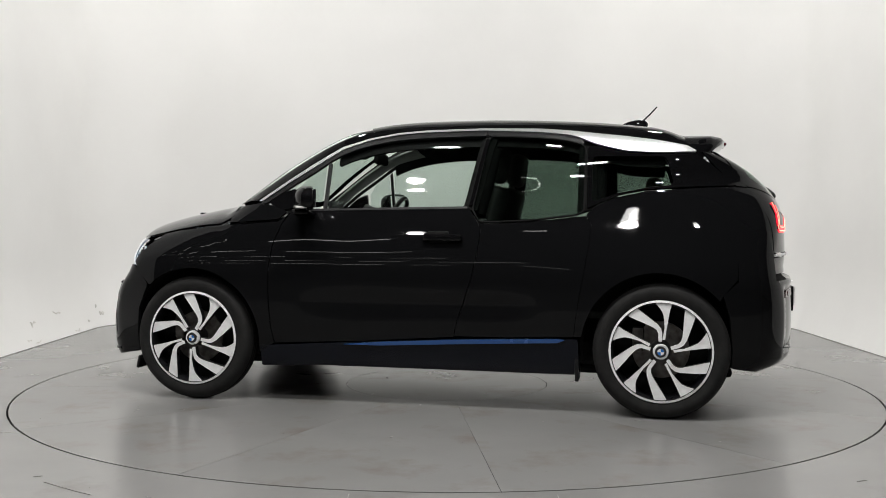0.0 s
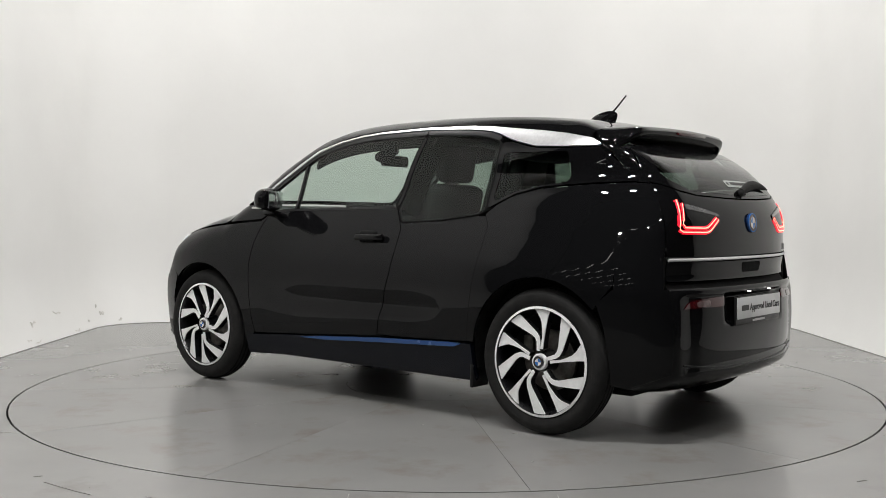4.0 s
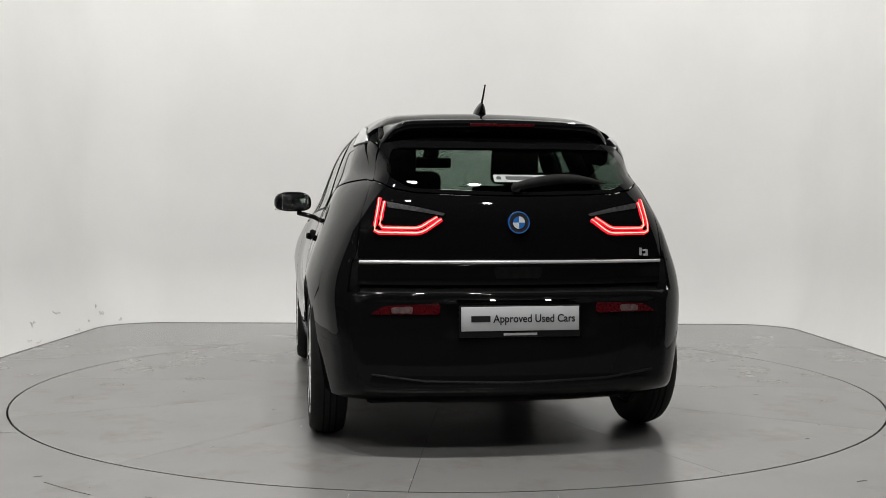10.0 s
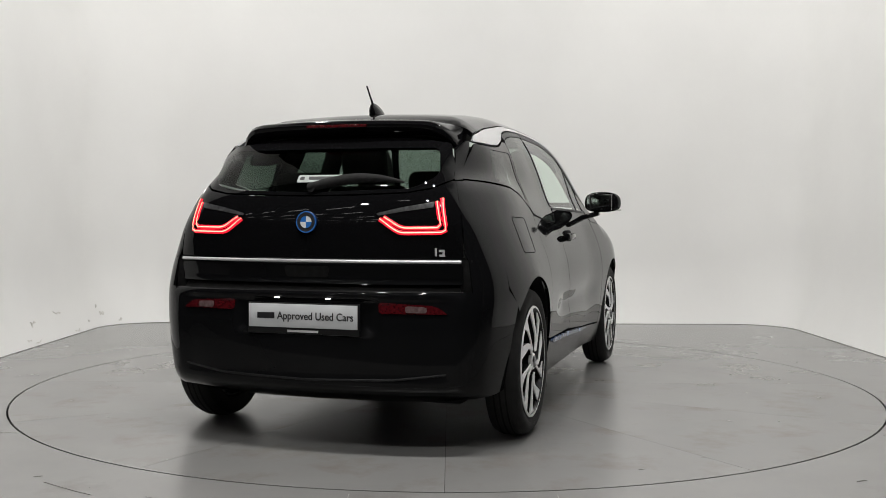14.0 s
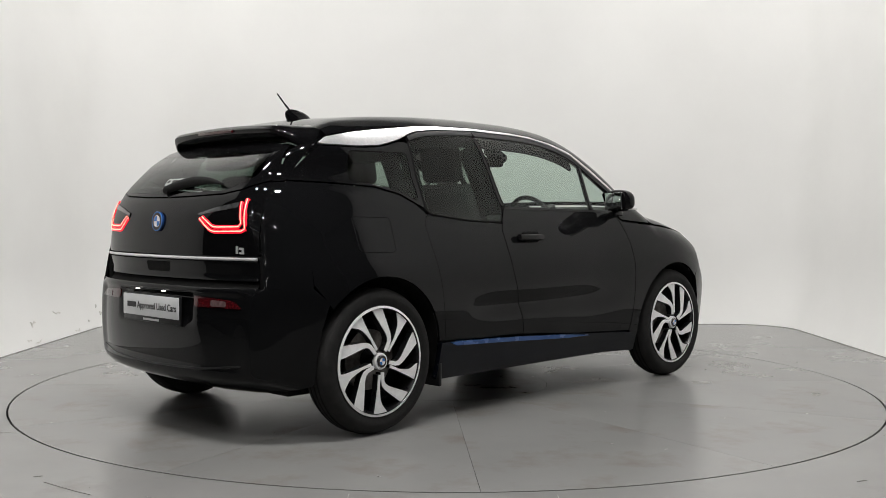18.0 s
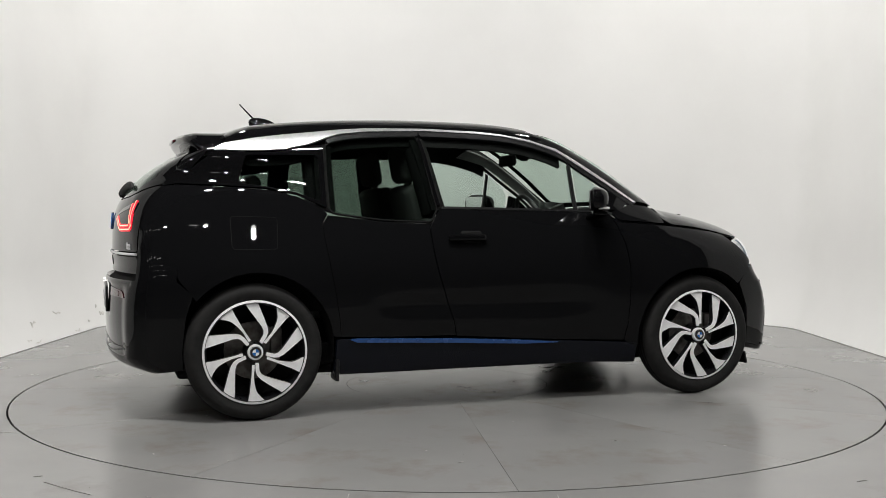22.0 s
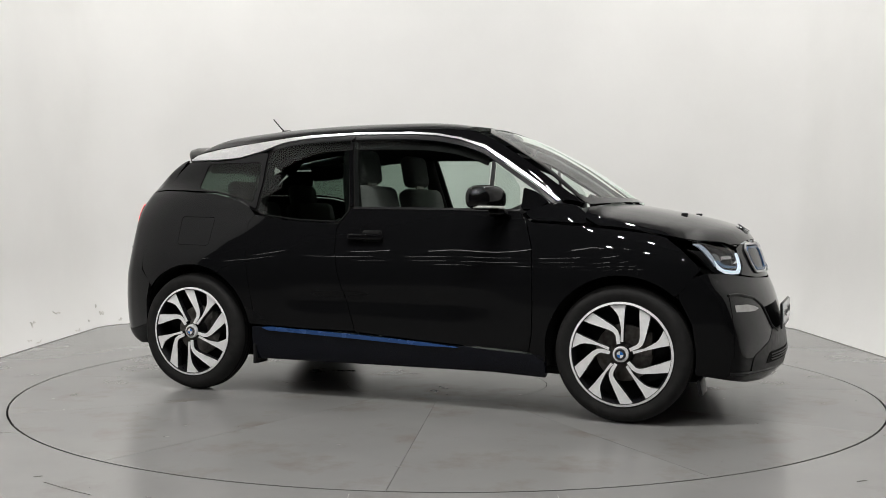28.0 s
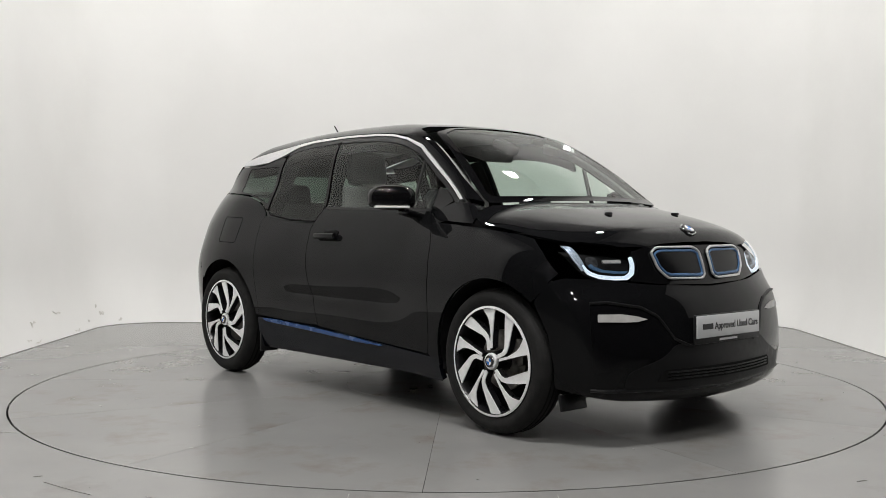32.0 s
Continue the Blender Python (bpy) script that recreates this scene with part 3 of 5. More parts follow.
def tube_lights():
    """Rows of slim tube lamps in the hall to one side."""
    first = bpy.data.objects.new("tube_lamp", None)
    scene.collection.objects.link(first)
    rod = CEILING - TUBE_HEIGHT
    part("tray", box(box(box(bmesh.new(), (0, 0, 0.05), (1.3, 0.12, 0.05), 0.01), (-0.5, 0, 0.07 + rod / 2), (0.02, 0.02, rod - 0.1)), (0.5, 0, 0.07 + rod / 2), (0.02, 0.02, rod - 0.1)), SATIN, first)
    part("tube", lathe(bmesh.new(), [(0.001, -0.6), (0.02, -0.6), (0.02, 0.6), (0.001, 0.6)], (0, 0, 0), "x", 8), STRIP, first)
    tagged(first, "slim white tube lamp hung from the dark hall ceiling", "lamp", "hall tube lamps")
    spots = [(-4.2 - 1.75 * i - 0.5 * j, y) for j, y in enumerate((-6.4, -8.2, -10.6, -13.6, -17.0)) for i in range(5)]
    for x, y in spots[1:]:
        copy_thing(first, pose(x, y, TUBE_HEIGHT, 0, 0, 14))
    first.location = (*spots[0], TUBE_HEIGHT)
    first.rotation_euler = (0, 0, radians(14))
    slant = bpy.data.objects.new("tube_lamp", None)
    scene.collection.objects.link(slant)
    part("tube", tube(bmesh.new(), [(-0.2, -0.03, 0.06), (0.2, 0.03, -0.06)], 0.024, 10), STRIP, slant)
    part("tray", tube(bmesh.new(), [(-0.2, -0.03, 0.10), (0, 0, 0.05), (0, 0, CEILING - 4.7)], 0.012, 8), SATIN, slant)
    slant.location = (-1.42, -5.05, 4.7)
    tagged(slant, "short slanted white tube lamp on a black rod", "lamp")


def turntable():
    e = bpy.data.objects.new("turntable", None)
    scene.collection.objects.link(e)
    bm = bmesh.new()
    n = 24
    a0, a1 = radians(0.026), radians(29.974)
    lo = [(0.62, a0)] + [(RING, a0 + (a1 - a0) * k / n) for k in range(n + 1)] + [(0.62, a1 - (a1 - a0) * k / 10) for k in range(10)]
    prism(bm, [(r * math.cos(a), r * math.sin(a)) for r, a in lo], -0.014, 0.0)
    first = part("plate", bm, DISC, e)
    first.rotation_euler = (0, 0, radians(17))
    for k in range(1, 12):
        p = bpy.data.objects.new("plate", first.data)
        scene.collection.objects.link(p)
        p.parent = e
        p.rotation_euler = (0, 0, radians(17 + 30 * k))
    part("centre_plate", lathe(bmesh.new(), [(0.0005, -0.014), (0.617, -0.014), (0.617, 0.0), (0.0005, 0.0)], (0, 0, 0), "z", 64), DISC, e)
    part("base", lathe(bmesh.new(), [(0.0005, -0.085), (RING - 0.02, -0.085), (RING - 0.02, -0.0155), (0.0005, -0.0155)], (0, 0, 0), "z", 96), HOLLOW, e)
    rnd = random.Random(11)
    for k in range(34):
        r, a, w = 2.4 * math.sqrt(rnd.uniform(0.02, 1)), rnd.uniform(0, 2 * math.pi), rnd.uniform(0.004, 0.016)
        c, s, d = r * math.cos(a), r * math.sin(a), rnd.uniform(0, math.pi)
        n = rnd.randint(6, 9)
        ring = [(w * rnd.uniform(0.6, 1.2) * math.cos(2 * math.pi * i / n), 0.35 * w * rnd.uniform(0.6, 1.3) * math.sin(2 * math.pi * i / n)) for i in range(n)]
        part("scuff_mark", prism(bmesh.new(), [(c + u * math.cos(d) - v * math.sin(d), s + u * math.sin(d) + v * math.cos(d)) for u, v in ring], 0.0002, 0.0012), SCUFF, e, smooth=False)
    tagged(e, "round grey painted turntable of twelve plates set flush in the floor", "turntable")
    return e


# ---- the car ----
TRIM_UP = [(-1.46, 1.378), (-1.41, 1.407), (-1.255, 1.438), (-1.1, 1.461), (-0.945, 1.479), (-0.79, 1.498), (-0.633, 1.511), (-0.316, 1.519), (0.003, 1.512),
           (0.163, 1.499), (0.321, 1.47), (0.478, 1.422), (0.631, 1.329), (0.786, 1.227), (0.939, 1.116)]
TRIM_LOW = [(-1.455, 1.371), (-1.25, 1.370), (-1.096, 1.38), (-1.004, 1.402), (-0.942, 1.419), (-0.85, 1.455), (-0.788, 1.472), (-0.633, 1.490), (-0.317, 1.504),
            (0.002, 1.498), (0.161, 1.486), (0.319, 1.457), (0.475, 1.405), (0.629, 1.306), (0.783, 1.208), (0.917, 1.113)]
up_z, low_z = curve(TRIM_UP, 0.02), curve(TRIM_LOW, 0.02)
A_CUT = [(0.738, 1.052), (0.775, 0.99), (0.812, 0.88), (0.828, 0.74), (0.828, 0.56), (0.82, 0.42), (0.802, 0.33)]
B_CUT = [(-0.275, 1.078), (-0.325, 1.0), (-0.345, 0.96), (-0.335, 0.85), (-0.31, 0.72), (-0.27, 0.60), (-0.225, 0.47), (-0.208, 0.392)]
C_CUT = [(-0.90, 1.035), (-0.93, 0.99), (-0.922, 0.9), (-0.90, 0.76), (-0.875, 0.62), (-0.855, 0.5), (-0.846, 0.41)]
QUARTER_BELT = [(-0.90, 1.045), (-0.96, 1.09), (-1.05, 1.13), (-1.2, 1.163), (-1.47, 1.180), (-1.66, 1.188)]
ARCH_R = 0.392


def arch(cx, cz, a0, a1, n=22, r=ARCH_R):
    """Points of a wheel arch from one angle to another, in degrees."""
    return [(cx + r * math.cos(radians(a0 + (a1 - a0) * k / n)), cz + r * math.sin(radians(a0 + (a1 - a0) * k / n)), 0.0) for k in range(n + 1)]


def below_trim(x0, x1, drop, n=14):
    return [(x0 + (x1 - x0) * k / n, float(low_z(x0 + (x1 - x0) * k / n)) - drop, 0.0) for k in range(n + 1)]


def soft_line(pts, r=0.0):
    return [(x, z, r) for x, z in pts]


def side_panels(car, side):
    k = -1 if side == "R" else 1
    # front wing
    pts = soft_line([(0.75, 1.04), (0.80, 1.003), (1.16, 0.977), (1.40, 0.949), (1.49, 0.930), (1.57, 0.872), (1.63, 0.815), (1.67, 0.775), (1.635, 0.735), (1.612, 0.70)])
    pts += arch(1.285, 0.345, 48, 184) + soft_line([(0.893, 0.275), (0.86, 0.20)][:1]) + soft_line(A_CUT[::-1])
    panel("front_wing", pts, side, PAINT, car, gap=0.003)
    # doors
    door = panel("front_door", soft_line(A_CUT[1:]) + soft_line([(0.3, 0.352), (-0.208, 0.388)]) + soft_line(B_CUT[::-1][1:]) + soft_line([(0.2, 1.072), (0.70, 1.062), (0.735, 1.055)]), side, PAINT, car)
    rear = panel("rear_door", soft_line(B_CUT[1:]) + soft_line([(-0.5, 0.394), (-0.846, 0.406)]) + soft_line(C_CUT[::-1]) + soft_line([(-0.84, 1.032), (-0.6, 1.003), (-0.35, 0.99)]), side, PAINT, car)
    # glazing of the doors
    g = [(-0.258, 1.083)] + [(-0.338, float(low_z(-0.338)) - 0.03)] + below_trim(-0.3, 0.50, 0.032) + [(0.528, 1.325), (0.53, 1.071)]
    panel("window", g, side, CLEAR, door, "clear side glass", radius=0.012, thick=0.004, lift=-0.003)
    panel("window_divider", [(0.532, 1.07), (0.53, 1.34), (0.552, 1.325), (0.556, 1.07)], side, SATIN, door, radius=0.003, thick=0.02)
    panel("quarter_window", [(0.56, 1.072), (0.556, 1.315)] + below_trim(0.565, 0.66, 0.034, 6) + [(0.708, 1.19), (0.72, 1.10), (0.722, 1.07)], side, CLEAR, door, "small clear triangular glass", thick=0.004, lift=-0.003)
    panel("window_frame", below_trim(-0.338, 0.925, 0.005, 26) + below_trim(0.905, -0.34, 0.031, 26), side, SATIN, door, "black window frame", gap=0.001, radius=0, thick=0.02)
    panel("mirror_sail", [(0.726, 1.07), (0.724, 1.19), (0.80, 1.165), (0.88, 1.108), (0.80, 1.064)], side, ROOF_BLACK, door, thick=0.02)
    panel("belt_seal", [(-0.262, 1.0725), (0.3, 1.0645), (0.73, 1.0565), (0.73, 1.0685), (0.3, 1.0765), (-0.262, 1.0845)], side, SATIN, door, gap=0.0, radius=0, thick=0.01, lift=0.002)
    g = [(-0.290, 1.072), (-0.332, 1.002), (-0.6, 1.012), (-0.85, 1.042), (-0.885, 1.06, 0.02), (-0.882, 1.405), (-0.86, float(low_z(-0.86)) - 0.03)] + below_trim(-0.84, -0.36, 0.03, 8)
    panel("window", g, side, TINTED, rear, "dark tinted glass", thick=0.004, lift=-0.002)
    lead("window_seal", side, [p[:2] for p in g], 0.006, HOLLOW, rear, "black rubber window seal", closed=True, soft=0.012, lift=-0.007)
    panel("window_frame", below_trim(-0.345, -0.87, 0.005, 12) + below_trim(-0.872, -0.345, 0.029, 12), side, SATIN, rear, "black window frame", gap=0.001, radius=0, thick=0.02)
    panel("window_post", [(-0.268, 1.085), (-0.29, 1.09), (-0.362, 1.45), (-0.34, 1.46)], side, ROOF_BLACK, rear, "gloss black door post", gap=0.0015, radius=0.003, thick=0.02, lift=0.001)
    panel("post_lining", [(-0.235, 1.07), (-0.315, 1.07), (-0.40, 1.47), (-0.318, 1.47)], side, HOLLOW, car, gap=0, radius=0.003, thick=0.02, lift=-0.014)
    panel("post_lining", [(-0.85, 1.05), (-0.85, 1.42), (-0.94, 1.40), (-0.95, 1.08)], side, HOLLOW, car, gap=0, radius=0.003, thick=0.02, lift=-0.012)
    # rear quarter
    q = [(-0.925, 1.105, 0.03), (-0.925, 1.35, 0.02), (-1.30, 1.345, 0.02), (-1.345, 1.20, 0.03), (-1.2, 1.184, 0), (-1.05, 1.155, 0)]
    panel("quarter_glass", q, side, TINTED, car, "dark tinted rear side glass", thick=0.004, lift=-0.002, gap=0.0)
    ring = [(-0.897, 1.068), (-0.892, 1.408)] + below_trim(-0.95, -1.455, 0.006, 10) + [(-1.475, 1.352), (-1.545, 1.30), (-1.665, 1.193), (-1.47, 1.187, 0), (-1.2, 1.172, 0), (-1.05, 1.140, 0), (-0.965, 1.10, 0)]
    panel("quarter_cover", ring, side, ROOF_BLACK, car, "gloss black surround of the rear side glass", hole=q)
    pts = soft_line(C_CUT[::-1]) + soft_line(QUARTER_BELT) + soft_line([(-1.66, 0.72), (-1.595, 0.64)]) + arch(-1.272, 0.355, 40 + 100, 8)
    quarter = panel("rear_wing", pts, side, PAINT, car, gap=0.0)
    f = [(-1.40, 1.027, 0.012), (-1.163, 1.022, 0.012), (-1.172, 0.858, 0.012), (-1.395, 0.862, 0.012)]
    if side == "R":
        lead("charge_flap_joint", side, f, 0.0022, HOLLOW, quarter, closed=True, soft=0.012, lift=-0.0006)
    # sill
    s = soft_line([(0.885, 0.318), (0.80, 0.322), (-0.2, 0.379), (-0.845, 0.398), (-0.868, 0.395), (-0.875, 0.205), (-0.6, 0.203), (0.6, 0.207), (0.89, 0.196)])
    sill = panel("sill", s, side, SILL_PAINT, car, "satin black side sill", thick=0.03)
    panel("accent_strip", [(-0.80, 0.392), (-0.76, 0.3965), (-0.2, 0.3755), (0.2, 0.353), (0.41, 0.334), (0.2, 0.334), (-0.2, 0.3525), (-0.76, 0.3765)], side, BLUE, sill, "metallic blue accent strip", gap=0, radius=0.003, thick=0.012, lift=0.010, cell=0.012)
    part("mud_flap", box(bmesh.new(), (-0.86, 0.77 * k, 0.235), (0.02, 0.13, 0.12), 0.006), SATIN, sill)
    # roof edge trim and pillar
    panel("roof_trim", [(x, z, 0) for x, z in TRIM_UP] + [(x, z, 0) for x, z in TRIM_LOW[::-1]], side, TRIM, car, "satin silver roof edge trim", gap=0.001, radius=0, lift=0.003, cell=0.02)
    lead("trim_joint", side, [(0.315, 1.462), (0.33, 1.475)], 0.0025, HOLLOW, car)
    band("windscreen_pillar", [(0.29, 0.572 * k, 1.480), (0.478, 0.60 * k, 1.424), (0.631, 0.642 * k, 1.331), (0.786, 0.674 * k, 1.229), (0.95, 0.708 * k, 1.112)],
         [(0.335, 0.497 * k, 1.508), (0.53, 0.560 * k, 1.42), (0.70, 0.605 * k, 1.325), (0.865, 0.645 * k, 1.215), (1.05, 0.678 * k, 1.10)], ROOF_BLACK, car, "gloss black windscreen pillar", across=7, thick=0.03)
    panel("scuttle_panel", [(0.75, 1.058), (0.90, 1.108), (1.02, 1.092), (1.08, 1.05), (1.09, 0.992), (0.80, 1.012)], side, PAINT, car)
    # handle
    h = part("door_handle", box(bmesh.new(), (-0.145, 0.829 * k, 0.917), (0.215, 0.03, 0.036), 0.012, segments=3), ROOF_BLACK, door, "gloss black pull handle")
    # a dark block stands in for the shade in the hollow behind the handle
    part("handle_cup_shade", box(bmesh.new(), (-0.115, 0.802 * k, 0.915), (0.12, 0.03, 0.075), 0.014, segments=3), HOLLOW, door)
    # mirror, its long axis swept back to the outside
    c, s = math.cos(radians(25)), math.sin(radians(25))
    turn = Matrix(((c, -s * k, 0, 0), (s * k, c, 0, 0), (0, 0, 1, 0), (0, 0, 0, 1)))
    at = Matrix.Translation((0.578, 0.90 * k, 1.118)) @ turn
    bm = bmesh.new()
    bmesh.ops.create_uvsphere(bm, u_segments=28, v_segments=18, radius=1.0)
    for v in bm.verts:
        x, y, z = v.co
        v.co = at @ Vector(((0.078 if x > 0 else 0.028) * math.copysign(abs(x) ** 0.75, x), 0.128 * math.copysign(abs(y) ** 0.7, y), (0.075 if z > 0 else 0.055) * math.copysign(abs(z) ** 0.7, z)))
    mirror = part("door_mirror", bm, ROOF_BLACK, car, "gloss black door mirror")
    part("mirror_glass", box(bmesh.new(), at @ Vector((-0.026, 0, 0.008)), (0.008, 0.19, 0.10), 0.003, turn), CHROME, mirror, "mirror glass")
    part("mirror_arm", box(bmesh.new(), (0.635, k * 0.80, 1.037), (0.09, 0.16, 0.03), 0.012, Euler((radians(14 * k), 0, 0)).to_matrix().to_4x4(), 3), ROOF_BLACK, mirror)
    part("turn_signal", box(bmesh.new(), at @ Vector((0.048, 0.01 * k, -0.040)), (0.06, 0.18, 0.013), 0.004, turn), SIGNAL_LENS, mirror, "pale indicator strip")


def roof_and_glass(car):
    xs = np.linspace(-1.40, 0.30, 18)
    edge = [(float(x), float(onto("L", np.array([[x, float(up_z(x)) + 0.004]]))[0, 1])) for x in xs]
    pts = [(x, y, 0) for x, y in edge] + [(0.345, 0.49, 0), (0.365, 0.36, 0), (0.377, 0.2, 0), (0.38, 0, 0), (0.377, -0.2, 0), (0.365, -0.36, 0), (0.345, -0.49, 0)] + [(x, -y, 0) for x, y in edge[::-1]]
    roof = panel("roof", pts, "T", ROOF_BLACK, car, "gloss black roof", thick=0.02, cell=0.045)
    half = [(0.675, 1.094), (0.64, 1.215, 0), (0.60, 1.325, 0), (0.555, 1.42, 0), (0.51, 1.495), (0.35, 1.53, 0), (0.18, 1.545, 0)]
    w = half + [(0, 1.549, 0)] + [(-p[0], *p[1:]) for p in half[::-1]] + [(-0.3, 1.110, 0), (0, 1.114, 0), (0.3, 1.110, 0)]
    panel("windscreen", w, "N", SCREEN, car, "clear curved windscreen", thick=0.005, lift=-0.001, cell=0.04, radius=0.03)
    bm = bmesh.new()
    rows = []
    for i in range(25):
        y = -0.68 + 1.36 * i / 24
        a = abs(y)
        xe = 1.245 - 0.34 * a * a
        zf = float(HOOD(np.array(xe + 0.06))) - 0.05 * a * a - 0.20 * a ** 4
        rows.append([bm.verts.new((x, y, z)) for x, z in ((xe + 0.05, zf - 0.012), (xe - 0.005, zf - 0.012), (xe - 0.06, zf + 0.018 + 0.006 * a * a), (xe - 0.20, zf + 0.0), (xe - 0.20, zf - 0.10), (xe + 0.05, zf - 0.09))])
    for a, b in zip(rows, rows[1:]):
        for j in range(6):
            bm.faces.new((a[j], b[j], b[(j + 1) % 6], a[(j + 1) % 6]))
    bm.faces.new(rows[0])
    bm.faces.new(rows[-1][::-1])
    part("windscreen_cowl", bm, SATIN, car, "black plastic cowl below the windscreen")
    inner = [(0.632, 1.132), (0.597, 1.225, 0), (0.555, 1.33, 0), (0.510, 1.42, 0), (0.465, 1.487), (0.34, 1.522, 0), (0.18, 1.537, 0)]
    clear = inner + [(0, 1.541, 0)] + [(-p[0], *p[1:]) for p in inner[::-1]] + [(-0.3, 1.136, 0), (0, 1.14, 0), (0.3, 1.136, 0)]
    panel("windscreen_border", w, "N", ROOF_BLACK, car, "black printed edge of the windscreen", thick=0.002, lift=0.0015, cell=0.03, radius=0.03, gap=0.001, hole=clear)
    # bonnet
    side = [(0.80, 0.783), (1.0, 0.79), (1.16, 0.788), (1.35, 0.779), (1.49, 0.762), (1.58, 0.735), (1.64, 0.70)]
    front = [(1.70, 0.62), (1.765, 0.50), (1.80, 0.38), (1.81, 0.30), (1.825, 0.15)]
    back = [(1.235, 0.0), (1.22, 0.25), (1.165, 0.47), (1.09, 0.64), (1.075, 0.70), (1.07, 0.765)]
    half = [(x, y, 0) for x, y in back[1:] + side[2:] + front]
    pts = [(1.235, 0.0, 0)] + half + [(1.83, 0, 0)] + [(x, -y, 0) for x, y, _ in half[::-1]]
    bonnet = panel("bonnet", pts, "T", PAINT, car, cell=0.035)
    for k in (-1, 1):
        p = onto("T", np.array([[1.50, 0.268 * k]]))[0]
        part("washer_jet", box(bmesh.new(), (p[0], p[1], p[2] + 0.004), (0.035, 0.026, 0.014), 0.005), SATIN, bonnet)
    return roof


def rear_end(car):
    # tailgate
    g = [(-0.545, 1.36), (-0.3, 1.395, 0), (0, 1.40, 0), (0.3, 1.395, 0), (0.545, 1.36), (0.57, 1.30, 0), (0.585, 1.25, 0), (0.60, 1.19), (0.53, 1.15, 0), (0.43, 1.131, 0), (0.18, 1.121, 0), (0, 1.119, 0), (-0.18, 1.121, 0), (-0.43, 1.131, 0), (-0.53, 1.15, 0), (-0.60, 1.19), (-0.585, 1.25, 0), (-0.57, 1.30, 0)]
    low = [(0.605, 1.19), (0.535, 1.146, 0), (0.43, 1.127, 0), (0.18, 1.117, 0), (0, 1.115, 0), (-0.18, 1.117, 0), (-0.43, 1.127, 0), (-0.535, 1.146, 0), (-0.605, 1.19), (-0.645, 1.10, 0), (-0.668, 0.98, 0), (-0.680, 0.845), (0.680, 0.845), (0.668, 0.98, 0), (0.645, 1.10, 0)]
    gate = panel("tailgate", low, "B", ROOF_BLACK, car, "gloss black tailgate panel", thick=0.02)
    see = [(-0.505, 1.335, 0.03), (0.505, 1.335, 0.03), (0.553, 1.205, 0.05), (0.45, 1.148, 0.03), (0, 1.132, 0), (-0.45, 1.148, 0.03), (-0.553, 1.205, 0.05)]
    panel("rear_window", see, "B", DARK_GLASS, gate, "dark tinted rear window", thick=0.004, gap=0)
    panel("window_surround", g, "B", ROOF_BLACK, gate, "gloss black edge of the rear window", thick=0.012, gap=0.001, hole=see)
    panel("lower_panel", [(-0.676, 0.824), (0.676, 0.824), (0.678, 0.735), (-0.678, 0.735)], "B", PAINT, gate, thick=0.02)
    # dark sheet laid on the panel: a recess's shade as colour, nothing is sunk
    panel("handle_recess_shade", [(-0.11, 0.815), (0.11, 0.815), (0.10, 0.762), (-0.10, 0.762)], "B", HOLLOW, gate, thick=0.01, lift=0.002)
    panel("tailgate_seal", [(-0.672, 0.745), (0.672, 0.745), (0.672, 0.69), (-0.672, 0.69)], "B", HOLLOW, gate, thick=0.01, lift=-0.022)
    lead("chrome_strip", "B", [(-0.668, 0.8345), (0.668, 0.8345)], 0.0075, SATIN_CHROME, gate, "slim chrome strip", lift=0.002, flat=12)
    # corners between the wings and the tailgate
    for k in (-1, 1):
        band("rear_corner", [(-1.6595, 0.63 * k, 1.186), (-1.6595, 0.72 * k, 1.05), (-1.6595, 0.80 * k, 0.90), (-1.6595, 0.82 * k, 0.700)],
             [(-1.72, 0.608 * k, 1.186), (-1.79, 0.648 * k, 1.10), (-1.83, 0.671 * k, 0.98), (-1.84, 0.684 * k, 0.86), (-1.84, 0.702 * k, 0.835), (-1.83, 0.704 * k, 0.700)], PAINT, car, across=12, along=30)
        part("corner_seal", box(bmesh.new(), (-1.795, 0.688 * k, 0.77), (0.08, 0.05, 0.15), 0.005), HOLLOW, gate)
        band("window_corner", [(-1.475, 0.56 * k, 1.352), (-1.55, 0.60 * k, 1.298), (-1.66, 0.62 * k, 1.192)], [(-1.60, 0.563 * k, 1.335), (-1.66, 0.59 * k, 1.25), (-1.72, 0.604 * k, 1.19)], ROOF_BLACK, car, across=6, along=14)
        # tail lamps
        lens = panel("tail_lamp", [(0.556 * k, 1.095, 0.02), (0.42 * k, 1.07), (0.305 * k, 1.042), (0.325 * k, 1.01, 0.01), (0.42 * k, 0.95, 0.02), (0.612 * k, 0.948, 0.03), (0.60 * k, 1.1)], "B", ROOF_BLACK, car, "smoked tail lamp with a glowing red bracket", lift=0.003, thick=0.004, cell=0.02)
        panel("smoked_lens", [(0.556 * k, 1.092), (0.42 * k, 1.067), (0.31 * k, 1.041), (0.318 * k, 1.026), (0.43 * k, 1.045, 0), (0.552 * k, 1.062)], "B", SMOKE, lens, lift=0.005, thick=0.004, radius=0.004, cell=0.02)
        outer = [(0.580, 1.104), (0.609, 0.960, 0.022), (0.412, 0.957, 0.025), (0.328, 1.016)]
        inner = [(0.5615, 1.090), (0.5875, 0.9795, 0.02), (0.424, 0.977, 0.02), (0.346, 1.0235)]
        for line in (outer, inner):
            line = [(p[0] * k, *p[1:]) for p in line]
            bar = lead("lamp_bar", "B", bent(line), 0.0118, GLOW_RED, lens, "glowing red light bar", lift=-0.0045)
            lead("lamp_core", "B", bent(line), 0.0034, GLOW_HOT, lens, "bright light core", lift=0.0044)
